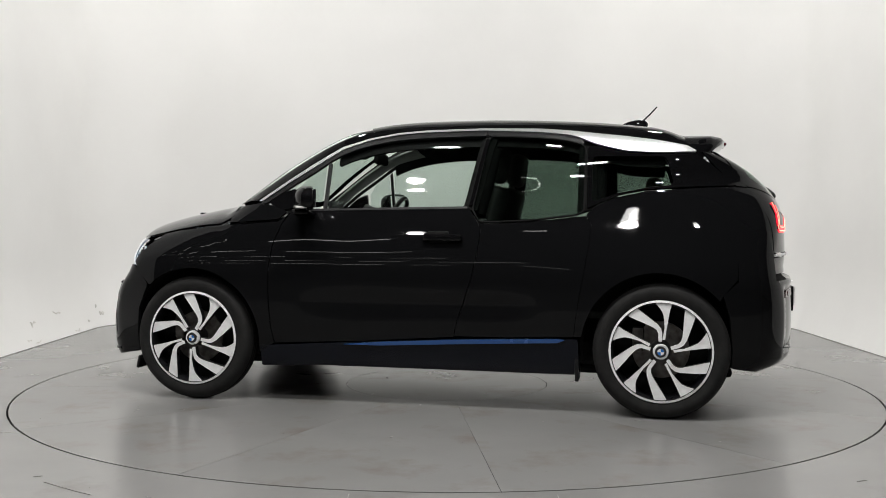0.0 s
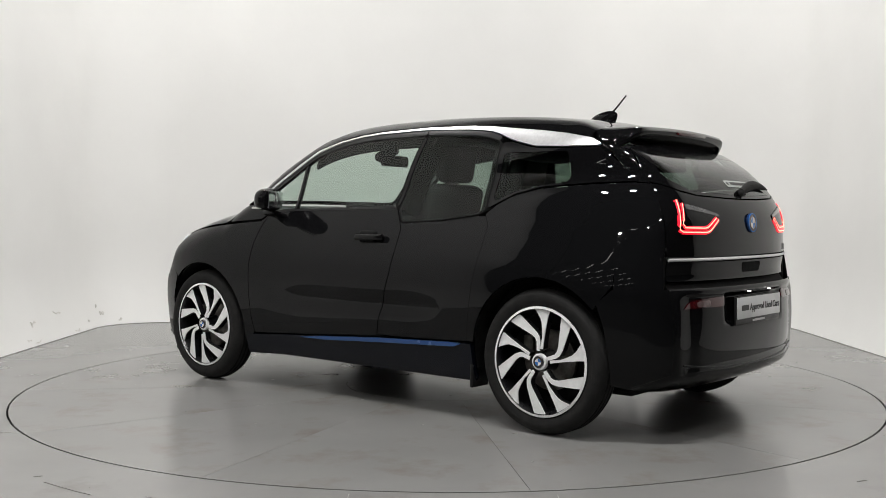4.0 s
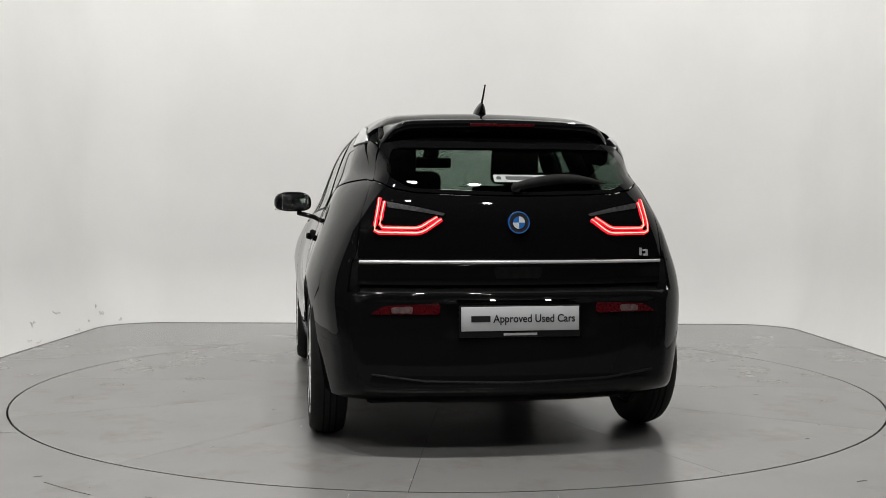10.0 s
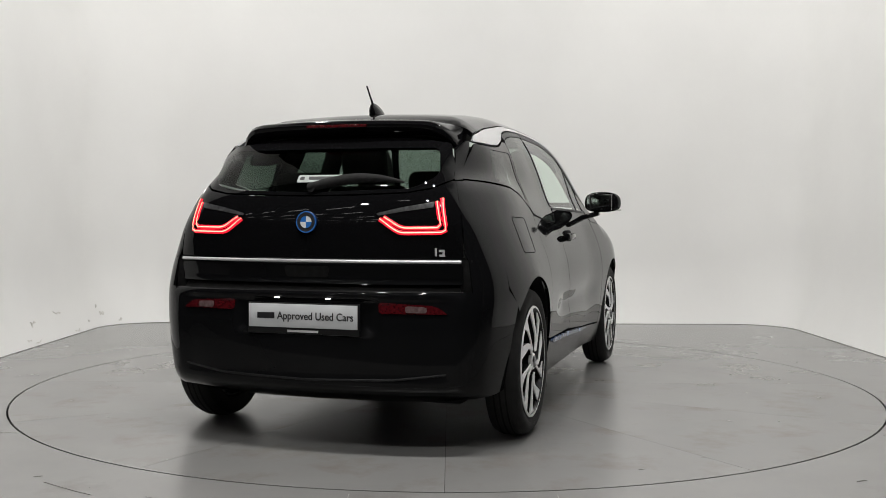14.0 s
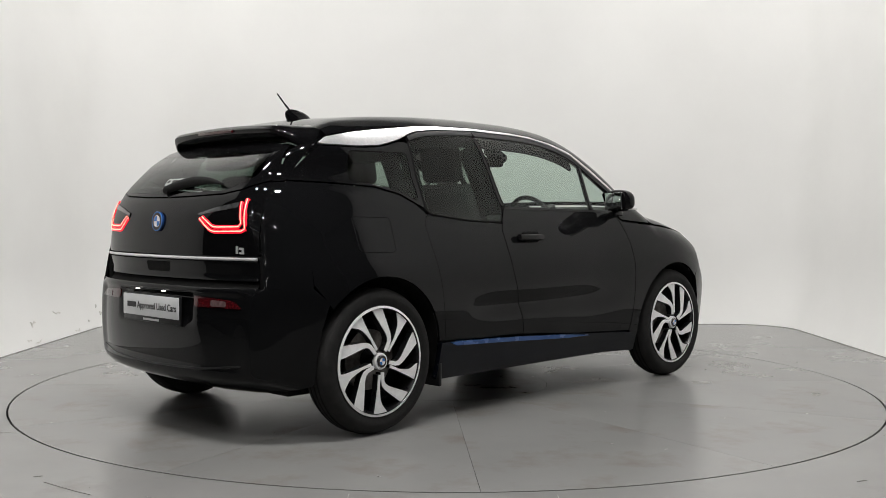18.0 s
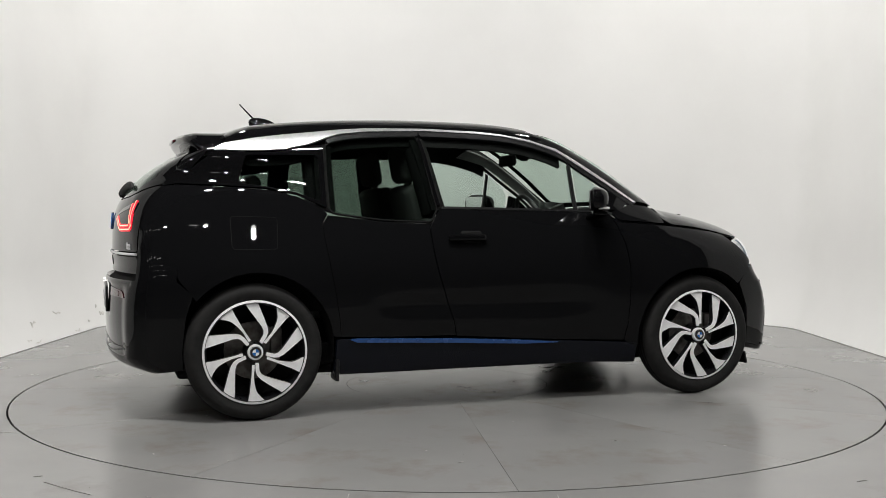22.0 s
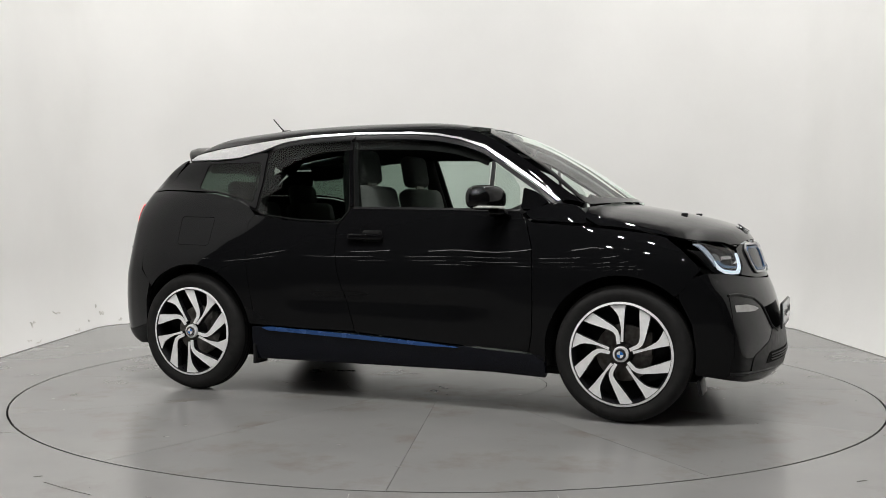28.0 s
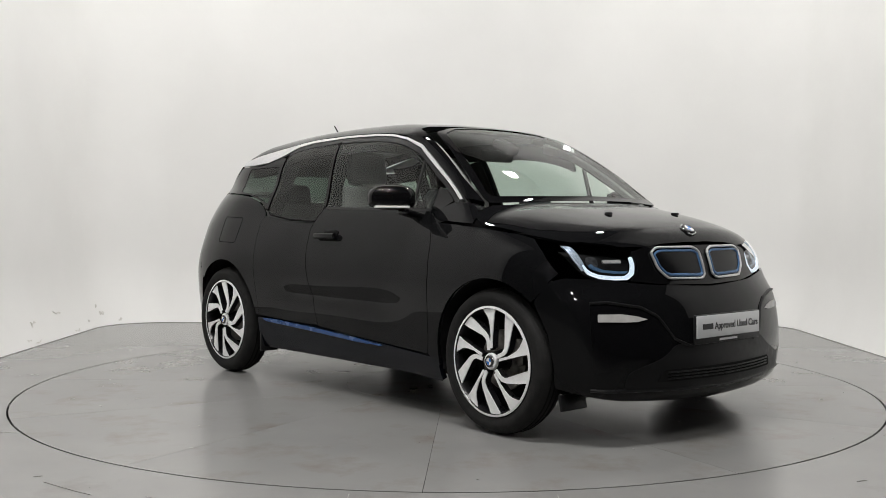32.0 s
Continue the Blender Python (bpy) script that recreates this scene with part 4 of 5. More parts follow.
    # model badge as plain bars
    for y, z, w, h in ((-0.567, 0.876, 0.009, 0.034), (-0.590, 0.882, 0.022, 0.009), (-0.592, 0.862, 0.024, 0.009), (-0.598, 0.872, 0.009, 0.026)):
        panel("badge_bar", [(y - w / 2, z - h / 2), (y + w / 2, z - h / 2), (y + w / 2, z + h / 2), (y - w / 2, z + h / 2)], "B", SATIN_CHROME, gate, gap=0, radius=0.002, lift=0.006, thick=0.007, cell=0.01)
    roundel("round_badge", (-1.9495, 0, 1.002), 0.048, pose(0, 0, 0, 0, -90 + 4, 0), gate)
    # sticker inside the rear window
    sticker = panel("window_sticker", [(0.088, 1.176), (0.088, 1.209), (-0.182, 1.209), (-0.182, 1.176)], "B", STICKER, gate, "pale paper sticker with grey print", gap=0, radius=0.003, thick=0.001, lift=0.0015, cell=0.02)
    for y, w in ((0.066, 0.022), (-0.03, 0.13), (-0.135, 0.07)):
        panel("print_bar", [(y - w / 2, 1.187), (y + w / 2, 1.187), (y + w / 2, 1.201), (y - w / 2, 1.201)], "B", DASH, sticker, gap=0, radius=0.002, thick=0.001, lift=0.0028, cell=0.02)
    # wiper
    bm = bmesh.new()
    rows = []
    for i in range(21):
        f = i / 20
        y, z = 0.015 - 0.43 * f, 1.152 + 0.034 * math.sin(math.pi * f * 0.9) + 0.012 * f
        h = 0.004 + 0.020 * math.sin(math.pi * min(1.0, 0.22 + 0.78 * f)) ** 0.8
        base = onto("B", np.array([[y, z]]))[0]
        rows.append([bm.verts.new((base[0] - 0.012 - 0.022 * math.cos(q) * h / 0.027 - 0.006, y, z + h * math.sin(q))) for q in [2 * math.pi * j / 10 for j in range(10)]])
    for a, b in zip(rows, rows[1:]):
        for j in range(10):
            bm.faces.new((a[j], b[j], b[(j + 1) % 10], a[(j + 1) % 10]))
    bm.faces.new(rows[0])
    bm.faces.new(rows[-1][::-1])
    w = part("rear_wiper", bm, RUBBER, gate, "black rear wiper under a smooth cover")
    part("wiper_hub", lathe(bmesh.new(), [(0.001, -0.022), (0.018, -0.022), (0.020, 0.0), (0.001, 0.0)], (-1.888, 0.0, 1.150), "x", 16), RUBBER, w)
    # bumper
    lim = radians(56)
    bump = [(-lim, 0.708), (lim, 0.708), (radians(60.5), 0.637)] + [(radians(58.3), 0.52, 0), (radians(56.8), 0.36, 0), (radians(56.5), 0.262), (radians(40), 0.22, 0), (0.4, 0.21, 0), (0, 0.21, 0), (-0.4, 0.21, 0), (-radians(40), 0.22, 0), (-radians(56.5), 0.262), (-radians(56.8), 0.36, 0), (-radians(58.3), 0.52, 0), (-radians(60.5), 0.637)]
    bumper = panel("rear_bumper", bump, "CB", PAINT, car, "gloss black rear bumper", thick=0.02, cell=0.017)
    for k in (-1, 1):
        r = panel("reflector", [(0.335 * k, 0.667), (0.58 * k, 0.652, 0.03), (0.635 * k, 0.612, 0.015), (0.34 * k, 0.614)], "B", RED_LENS, bumper, "dark red reflector lamp", lift=0.004, thick=0.01)
        panel("reverse_lens", [(0.45 * k, 0.652), (0.54 * k, 0.648), (0.545 * k, 0.618), (0.45 * k, 0.618)], "B", REVERSE_LENS, r, "pale clear lens", lift=0.006, thick=0.006, radius=0.006)
    lead("bumper_crease", "B", [(-0.62, 0.36), (-0.4, 0.335), (0, 0.325), (0.4, 0.335), (0.62, 0.36)], 0.006, SATIN, bumper, lift=-0.003)
    plate(car, (-1.982, 0, 0.598), pose(0, 0, 0, 90, 0, -90))
    for y in (-0.12, 0.12):
        part("plate_lamp", box(bmesh.new(), (-1.992, y, 0.676), (0.012, 0.022, 0.005), 0.001), PLATE_GLOW, bumper, "small lit number plate lamp")
    # spoiler
    bm = bmesh.new()
    rows = []
    n = 40
    for i in range(n + 1):
        y = -0.545 + 1.09 * i / n
        e = max(0.0, (abs(y) - 0.40) / 0.145)
        drop = 0.05 * y * y + 0.075 * e ** 2.4
        x_tip = -1.628 + 0.16 * y * y + 0.085 * e ** 2.4
        top = [(x, float(settle([(x, y, float(CABIN(x)) - 0.075 * y * y)])[0, 2])) for x in (-1.30, -1.40)]
        prof = [(-1.30, top[0][1] - 0.012), (-1.40, top[1][1] + 0.002 - 0.012 * e), (x_tip + 0.06, 1.477 - drop), (x_tip + 0.012, 1.466 - drop), (x_tip, 1.452 - drop), (x_tip + 0.004, 1.434 - drop), (x_tip + 0.02, 1.416 - drop * 0.9),
                (-1.52 + 0.1 * y * y + 0.03 * e, 1.384 - drop * 0.75), (-1.42, 1.39 - drop * 0.7)]
        rows.append([bm.verts.new((x, y, z)) for x, z in prof])
    for a, b in zip(rows, rows[1:]):
        for j in range(len(a)):
            jj = (j + 1) % len(a)
            bm.faces.new((a[j], b[j], b[jj], a[jj]))
    bm.faces.new(rows[0])
    bm.faces.new(rows[-1][::-1])
    sp = part("roof_spoiler", bm, ROOF_BLACK, car, "gloss black roof spoiler")
    part("brake_lamp", box(bmesh.new(), (-1.627, 0, 1.4435), (0.012, 0.30, 0.014), 0.003), RED_LENS, sp, "dark red high brake lamp")
    # aerial
    bm = bmesh.new()
    bmesh.ops.create_uvsphere(bm, u_segments=20, v_segments=14, radius=1.0)
    for v in bm.verts:
        x, y, z = v.co
        up = max(z, 0)
        v.co = (-1.10 + 0.085 * x - 0.045 * up, y * (0.032 - 0.018 * up), float(CABIN(-1.10)) - 0.006 + 0.058 * up ** 0.8)
    fin = part("aerial", bm, ROOF_BLACK, car, "black shark fin aerial")
    part("mast", tube(bmesh.new(), [(-1.155, 0, 1.583), (-1.205, 0, 1.632), (-1.247, 0, 1.676)], [0.006, 0.0045, 0.004]), SATIN, fin)


def roundel(name, centre, r, turn, parent):
    """A round badge in plain quarters; turn takes its face from +z."""
    m = Matrix.Translation(centre) @ turn

    def put(bm):
        bmesh.ops.transform(bm, matrix=m, verts=bm.verts)
        return bm
    ring = part(name, put(lathe(bmesh.new(), [(0.0005, -0.006), (r, -0.006), (r, 0.002), (r * 0.93, 0.005), (0.0005, 0.005)], (0, 0, 0), "z", 40)), BADGE_EDGE if r > 0.045 else CHROME, parent, "round badge of blue, black and white")
    part("black_ring", put(lathe(bmesh.new(), [(r * 0.58, 0.0), (r * 0.88, 0.0), (r * 0.88, 0.0065), (r * 0.58, 0.0065)], (0, 0, 0), "z", 40, True)), INK, ring)
    if r > 0.045:
        part("blue_ring", put(lathe(bmesh.new(), [(r * 0.88, 0.004), (r * 0.97, 0.004), (r * 0.97, 0.0072), (r * 0.88, 0.0072)], (0, 0, 0), "z", 40, True)), BADGE_BLUE, ring)
    for q in range(4):
        pts = [(0, 0)] + [(r * 0.56 * math.cos(radians(90 * q + 9 * j)), r * 0.56 * math.sin(radians(90 * q + 9 * j))) for j in range(11)]
        part("quarter", put(prism(bmesh.new(), pts, 0.0, 0.0068)), BADGE_BLUE if q % 2 == 0 else BADGE_WHITE, ring, smooth=False)
    part("rim", put(lathe(bmesh.new(), [(r * 0.56, 0.004), (r * 0.60, 0.004), (r * 0.60, 0.0075), (r * 0.56, 0.0075)], (0, 0, 0), "z", 40, True)), CHROME, ring)
    return ring


def plate(car, centre, turn):
    m = Matrix.Translation(centre) @ turn

    def put(bm):
        bmesh.ops.transform(bm, matrix=m, verts=bm.verts)
        return bm
    holder = part("plate_holder", put(box(bmesh.new(), (0, -0.012, 0.002), (0.525, 0.135, 0.012), 0.004)), SATIN, car, "black plate holder")
    part("show_plate", put(box(bmesh.new(), (0, 0, 0.0115), (0.51, 0.102, 0.006), 0.002)), PLATE, holder, "silver grey show plate with black words")
    words("Approved Used Cars", 0.046, (-0.118, -0.015), m, holder)
    part("word_bar", put(box(bmesh.new(), (-0.172, 0.0, 0.0152), (0.082, 0.026, 0.0012))), INK, holder, smooth=False)
    part("small_bar", put(box(bmesh.new(), (0, -0.066, 0.0092), (0.145, 0.010, 0.0012))), WHITE_INK, holder, smooth=False)
    return holder


def words(text, size, at, m, parent):
    cu = bpy.data.curves.new("words", "FONT")
    cu.body, cu.size, cu.extrude = text, size, 0.0006
    cu.offset = 0.0007
    ob = bpy.data.objects.new("words", cu)
    scene.collection.objects.link(ob)
    dep = bpy.context.evaluated_depsgraph_get()
    me = bpy.data.meshes.new_from_object(ob.evaluated_get(dep))
    bpy.data.objects.remove(ob)
    w = max(v.co.x for v in me.vertices)
    me.transform(m @ Matrix.Translation((at[0], at[1], 0.0152)) @ Matrix.Diagonal((0.355 / w, 1.0, 1.0, 1.0)))
    me.materials.clear()
    me.materials.append(INK)
    o = new("plate_words", me)
    o.parent = parent
    return o


def front_end(car):
    half = [(61.7, 0.703), (60.2, 0.737), (56, 0.757, 0), (50, 0.752, 0), (40, 0.738, 0), (30, 0.722, 0)]
    lower = [(64.5, 0.645), (60.2, 0.5, 0), (58.6, 0.35, 0), (58.6, 0.255), (40, 0.205, 0), (22, 0.187, 0)]
    pts = [(radians(p[0]), *p[1:]) for p in half] + [(0, 0.703, 0)] + [(-radians(p[0]), *p[1:]) for p in half[::-1]] + [(-radians(p[0]), *p[1:]) for p in lower] + [(0, 0.182, 0)] + [(radians(p[0]), *p[1:]) for p in lower[::-1]]
    bumper = panel("front_bumper", pts, "CN", PAINT, car, "gloss black front bumper", thick=0.02, cell=0.035)
    # black face round the grille and lamps
    face = panel("grille_panel", [(-0.46, 0.87), (-0.36, 0.893, 0), (0, 0.898, 0), (0.36, 0.893, 0), (0.46, 0.87), (0.44, 0.79), (0.50, 0.735), (0.3, 0.715, 0), (0, 0.708, 0), (-0.3, 0.715, 0), (-0.50, 0.735), (-0.44, 0.79)], "N", ROOF_BLACK, car, "gloss black panel round the twin grilles", thick=0.02, cell=0.025)
    for k in (-1, 1):
        o = [(0.032 * k, 0.866, 0.012), (0.075 * k, 0.884, 0.012), (0.31 * k, 0.884, 0.015), (0.354 * k, 0.862, 0.012), (0.337 * k, 0.79, 0.015), (0.288 * k, 0.743, 0.014), (0.06 * k, 0.737, 0.012), (0.03 * k, 0.752, 0.012)]
        grille = panel("grille", [(y, z, r) for y, z, r in o], "N", DULL_BLACK, car, "closed black grille in a silver and blue surround", gap=0.012, lift=0.006, thick=0.012, cell=0.02)
        lead("grille_surround", "N", [(y, z) for y, z, r in o], 0.0062, TRIM, grille, "satin silver surround", closed=True, soft=0.012, lift=0.008, flat=10)
        i = inset(rounded(o, 0.02), 0.016)
        lead("grille_inlay", "N", [tuple(p) for p in i[::3]] + [tuple(i[0])], 0.0065, GRILLE_BLUE, grille, "dull blue inner edge", lift=0.006)
        low = [tuple(p) for p in i if p[1] < 0.765]
        low.sort(key=lambda p: p[0])
        lead("blue_sill", "N", low, 0.0085, GRILLE_BLUE, grille, "blue lower edge", lift=0.007)
        # head lamps
        h = [(0.445, 0.853), (0.53, 0.868), (0.62, 0.885, 0), (0.70, 0.902, 0), (0.745, 0.920), (0.748, 0.89, 0), (0.735, 0.835, 0.03), (0.70, 0.775, 0.05), (0.63, 0.748, 0.04), (0.50, 0.742, 0.04), (0.455, 0.775, 0.03)]
        lamp = panel("head_lamp", [(p[0] * k, *p[1:]) for p in h], "N", LENS, car, "clear head lamp with a blue-white running light", lift=0.001, thick=0.004, cell=0.02)
        panel("lamp_body", [(p[0] * k, *p[1:]) for p in h], "N", HOLLOW, lamp, "black lamp housing", gap=0.006, lift=-0.05, thick=0.01, cell=0.025)
        u = [(0.694, 0.815), (0.69, 0.80), (0.676, 0.785), (0.64, 0.770), (0.57, 0.762), (0.515, 0.762), (0.484, 0.779), (0.473, 0.81), (0.474, 0.848)]
        uo = [(0.706, 0.818), (0.704, 0.80), (0.692, 0.771), (0.64, 0.751), (0.57, 0.744), (0.500, 0.744), (0.463, 0.768), (0.451, 0.81), (0.453, 0.85)]
        ring = [(y * k, z, 0.01) for y, z in uo] + [(y * k, z, 0.01) for y, z in u[::-1]]
        panel("running_light", ring, "N", LED_WHITE, lamp, "blue-white running light", gap=0.001, lift=-0.004, thick=0.008, radius=0.004, cell=0.015)
        panel("lamp_wing", [(0.712 * k, 0.898), (0.742 * k, 0.903), (0.734 * k, 0.84), (0.712 * k, 0.785), (0.690 * k, 0.795), (0.698 * k, 0.84)], "N", WING_TRIM, lamp, "pale blue outer trim", gap=0.0, lift=-0.006, thick=0.006, radius=0.004, cell=0.012)
        panel("lamp_inlay", [((y - 0.012) * k, z + 0.012, 0.005) for y, z in u[1:6]] + [((y - 0.03) * k, z + 0.022, 0.005) for y, z in u[1:6][::-1]], "N", LED_BLUE, lamp, "blue inner trim", gap=0.0, lift=-0.012, thick=0.006, radius=0.004, cell=0.015)
        panel("reflector_bar", [(0.505 * k, 0.822), (0.60 * k, 0.822), (0.60 * k, 0.842), (0.505 * k, 0.842)], "N", PALE_LENS, lamp, "bright reflector", lift=-0.02, thick=0.01, radius=0.004, cell=0.015)
        panel("projector", [(0.62 * k, 0.80, 0.03), (0.68 * k, 0.80, 0.03), (0.68 * k, 0.86, 0.03), (0.62 * k, 0.86, 0.03)], "N", SMOKE, lamp, lift=-0.02, thick=0.01, radius=0.03, cell=0.015)
        # side intake with a bright blade
        s = [(0.755, 0.50, 0.01), (0.748, 0.60, 0.02), (0.735, 0.645, 0.03), (0.66, 0.648, 0.04), (0.50, 0.622, 0.03), (0.415, 0.578, 0.03), (0.345, 0.475, 0.03), (0.25, 0.437, 0.02), (0.25, 0.42, 0.01), (0.40, 0.40, 0.02), (0.60, 0.36, 0.03), (0.74, 0.33, 0.02)]
        intake = panel("side_intake", [(y * k, z, r) for y, z, r in s], "N", DULL_BLACK, bumper, "satin black side intake", lift=0.0015, thick=0.008, cell=0.025)
        lead("intake_edge", "N", [(y * k, z) for y, z, r in s[2:8]], 0.0075, APRON, intake, "black raised intake edge", lift=0.001)
        panel("blade_lamp", [(0.715 * k, 0.600), (0.60 * k, 0.597, 0), (0.53 * k, 0.586, 0), (0.465 * k, 0.568), (0.53 * k, 0.556, 0), (0.60 * k, 0.557, 0), (0.722 * k, 0.562)], "N", PALE_LENS, intake, "pale front indicator lens", lift=0.006, thick=0.008, radius=0.006, cell=0.015)
    for k in (-1, 1):
        part("air_deflector", box(bmesh.new(), (1.66, 0.70 * k, 0.19), (0.018, 0.17, 0.075), 0.006, Euler((0, radians(-12), 0)).to_matrix().to_4x4()), SATIN, bumper, "black rubber flap ahead of the front wheel")
    # lower grille and lip
    panel("lower_apron", [(-0.34, 0.455, 0.03), (0.34, 0.455, 0.03), (0.42, 0.40, 0.03), (0.60, 0.34, 0.03), (0.62, 0.262, 0.02), (0, 0.245, 0), (-0.62, 0.262, 0.02), (-0.60, 0.34, 0.03), (-0.42, 0.40, 0.03)], "N", APRON, bumper, "dull black plastic apron", lift=0.0035, thick=0.008)
    lg = panel("lower_grille", [(-0.42, 0.345), (0.42, 0.345), (0.46, 0.285), (-0.46, 0.285)], "N", HOLLOW, bumper, "black lower grille", lift=0.0055, thick=0.008, radius=0.02)
    for j in range(3):
        lead("grille_bar", "N", [(-0.40, 0.302 + 0.014 * j), (0, 0.300 + 0.014 * j), (0.40, 0.302 + 0.014 * j)], 0.0035, SATIN, lg, lift=0.0075)
    lead("front_lip", "CN", [(-0.85, 0.262), (-0.4, 0.248), (0, 0.243), (0.4, 0.248), (0.85, 0.262)], 0.009, SATIN, bumper, lift=-0.003)
    plate(car, (1.999, 0, 0.525), pose(0, 0, 0, 90, 0, 90) @ pose(0, 0, 0, -1, 0, 0))
    p = onto("T", np.array([[1.775, 0.0]]))[0]
    nn = normal(p[None])[0]
    roundel("round_badge", tuple(p + 0.004 * nn), 0.041, Vector(nn).to_track_quat("Z", "Y").to_matrix().to_4x4(), car)


THIN = [(0.24, -0.066), (0.46, -0.078), (0.68, -0.10), (0.80, -0.112), (0.95, -0.14), (0.985, 0.02), (0.955, 0.20), (0.87, 0.115), (0.79, 0.045), (0.72, 0.008), (0.60, -0.018), (0.46, -0.035), (0.24, -0.012)]
THICK = [(0.20, -0.005), (0.36, 0.0), (0.45, 0.03), (0.53, 0.105), (0.66, 0.30), (0.80, 0.52), (0.75, 0.63), (0.655, 0.735), (0.59, 0.56), (0.52, 0.35), (0.465, 0.19), (0.42, 0.115), (0.36, 0.075), (0.20, 0.06)]


def wheel(car, cx, cy, kind, turn):
    """A wheel with five pairs of bladed spokes; its face looks away from the car."""
    k = 1 if cy > 0 else -1
    R = 0.2625
    name = "front_wheel" if kind == "front" else "rear_wheel"
    cz = 0.347
    inward = -k
    rim = part(name, lathe(bmesh.new(), [(R - 0.012, -0.004 * inward), (R, 0.0), (R + 0.001, 0.012 * inward), (R - 0.010, 0.02 * inward), (R - 0.018, 0.10 * inward), (R - 0.02, 0.15 * inward), (R - 0.026, 0.15 * inward), (R - 0.024, 0.02 * inward)], (cx, cy, cz), "y", 80, True), RIM_BLACK, car, "black and silver alloy wheel with a thin tyre")
    part("rim_lip", lathe(bmesh.new(), [(R - 0.012, -0.006 * inward), (R - 0.001, -0.003 * inward), (R - 0.001, 0.008 * inward), (R - 0.012, 0.008 * inward)], (cx, cy, cz), "y", 80, True), ALLOY, rim, "machined rim edge")
    prof = [(R - 0.012, 0.012), (R + 0.004, 0.002), (R + 0.03, -0.008), (R + 0.055, -0.006), (R + 0.070, 0.008), (R + 0.080, 0.030), (R + 0.0835, 0.05), (R + 0.0845, 0.078), (R + 0.0835, 0.106), (R + 0.080, 0.126), (R + 0.07, 0.148), (R + 0.04, 0.16), (R - 0.012, 0.15)]
    ty = part("tyre", lathe(bmesh.new(), [(r, h * inward) for r, h in prof], (cx, cy, cz), "y", 96), RUBBER, rim, "black narrow tyre")
    # dark rings just proud of the tread give the shade of grooves by colour
    for h in (0.050, 0.078, 0.106):
        part("tread_groove_shade", lathe(bmesh.new(), [(R + 0.081, (h - 0.004) * inward), (R + 0.0852, (h - 0.004) * inward), (R + 0.0852, (h + 0.004) * inward), (R + 0.081, (h + 0.004) * inward)], (cx, cy, cz), "y", 72, True), HOLLOW, ty)

    def blade(pts, j, y0, y1, m, label):
        a = radians(turn + 72 * j)
        bm = bmesh.new()
        ring_o, ring_i = [], []
        cxs = sum(p[0] for p in pts) / len(pts)
        cys = sum(p[1] for p in pts) / len(pts)
        for u, v in pts:
            r = math.hypot(u, v)
            dish = -0.012 * (1 - min(r, 1.0) ** 2)
            # u runs outward, v turns with the car's side
            x, z = u * math.cos(a) - v * math.sin(a), u * math.sin(a) + v * math.cos(a)
            x = x * (1 if k < 0 else -1)
            ring_o.append(bm.verts.new((cx + R * x, cy + (y0 + dish) * inward, cz + R * z)))
            ring_i.append(bm.verts.new((cx + R * x, cy + (y1 + dish) * inward, cz + R * z)))
        n = len(pts)
        bm.faces.new(ring_o)
        bm.faces.new(ring_i[::-1])
        for i in range(n):
            bm.faces.new((ring_o[i], ring_o[(i + 1) % n], ring_i[(i + 1) % n], ring_i[i]))
        return part("spoke", bm, m, rim, label, smooth=False)
    for j in range(5):
        blade(THIN, j, 0.004, 0.010, ALLOY, "")
        blade(THICK, j, 0.004, 0.010, ALLOY, "")
        for shape in (THIN, THICK):
            o = blade(shape, j, 0.0105, 0.045, RIM_BLACK, "")
            o.name = "spoke_back"
    part("hub", lathe(bmesh.new(), [(0.0005, -0.004 * inward), (0.031, -0.004 * inward), (0.034, -0.0065 * inward), (0.038, -0.0055 * inward), (0.040, 0.0 * inward), (0.040, 0.012 * inward), (0.0005, 0.012 * inward)], (cx, cy, cz), "y", 40), ALLOY, rim)
    part("hub_core", lathe(bmesh.new(), [(0.0005, 0.0125 * inward), (0.042, 0.0125 * inward), (0.055, 0.09 * inward), (0.0005, 0.09 * inward)], (cx, cy, cz), "y", 32), RIM_BLACK, rim)
    roundel("hub_cap", (cx, cy - 0.0065 * inward, cz), 0.030, pose(0, 0, 0, -90 * k, 0, 0), rim)
    part("brake_disc", lathe(bmesh.new(), [(0.05, 0.085 * inward), (0.145, 0.085 * inward), (0.145, 0.105 * inward), (0.05, 0.105 * inward)], (cx, cy, cz), "y", 48, True), STEEL, rim, "rusty steel brake disc")
    part("brake_caliper", box(bmesh.new(), (cx + 0.115, cy + 0.095 * inward, cz + 0.05), (0.06, 0.055, 0.13), 0.012), STEEL, rim)
    part("wheel_back", lathe(bmesh.new(), [(0.0005, 0.125 * inward), (R - 0.025, 0.125 * inward), (R - 0.025, 0.13 * inward), (0.0005, 0.13 * inward)], (cx, cy, cz), "y", 48), HOLLOW, rim)
    # wheel house
    bm = bmesh.new()
    rings = []
    r = ARCH_R + 0.004
    y0, y1 = cy + 0.012 * k, cy - 0.30 * k
    zc = 0.345 if kind == "front" else 0.355
    xc = 1.285 if kind == "front" else -1.272
    for i in range(33):
        a = radians(-12 + 204 * i / 32)
        x, z = xc + r * math.cos(a), zc + r * math.sin(a)
        w = float(half_width(np.array(x), np.array(max(z, 0.3)))) - 0.022
        rings.append([bm.verts.new((x, w * k, z)), bm.verts.new((x, y1, z)), bm.verts.new((xc, y1, zc))])
    for a, b in zip(rings, rings[1:]):
        bm.faces.new((a[0], b[0], b[1], a[1]))
        bm.faces.new((a[1], b[1], b[2]))
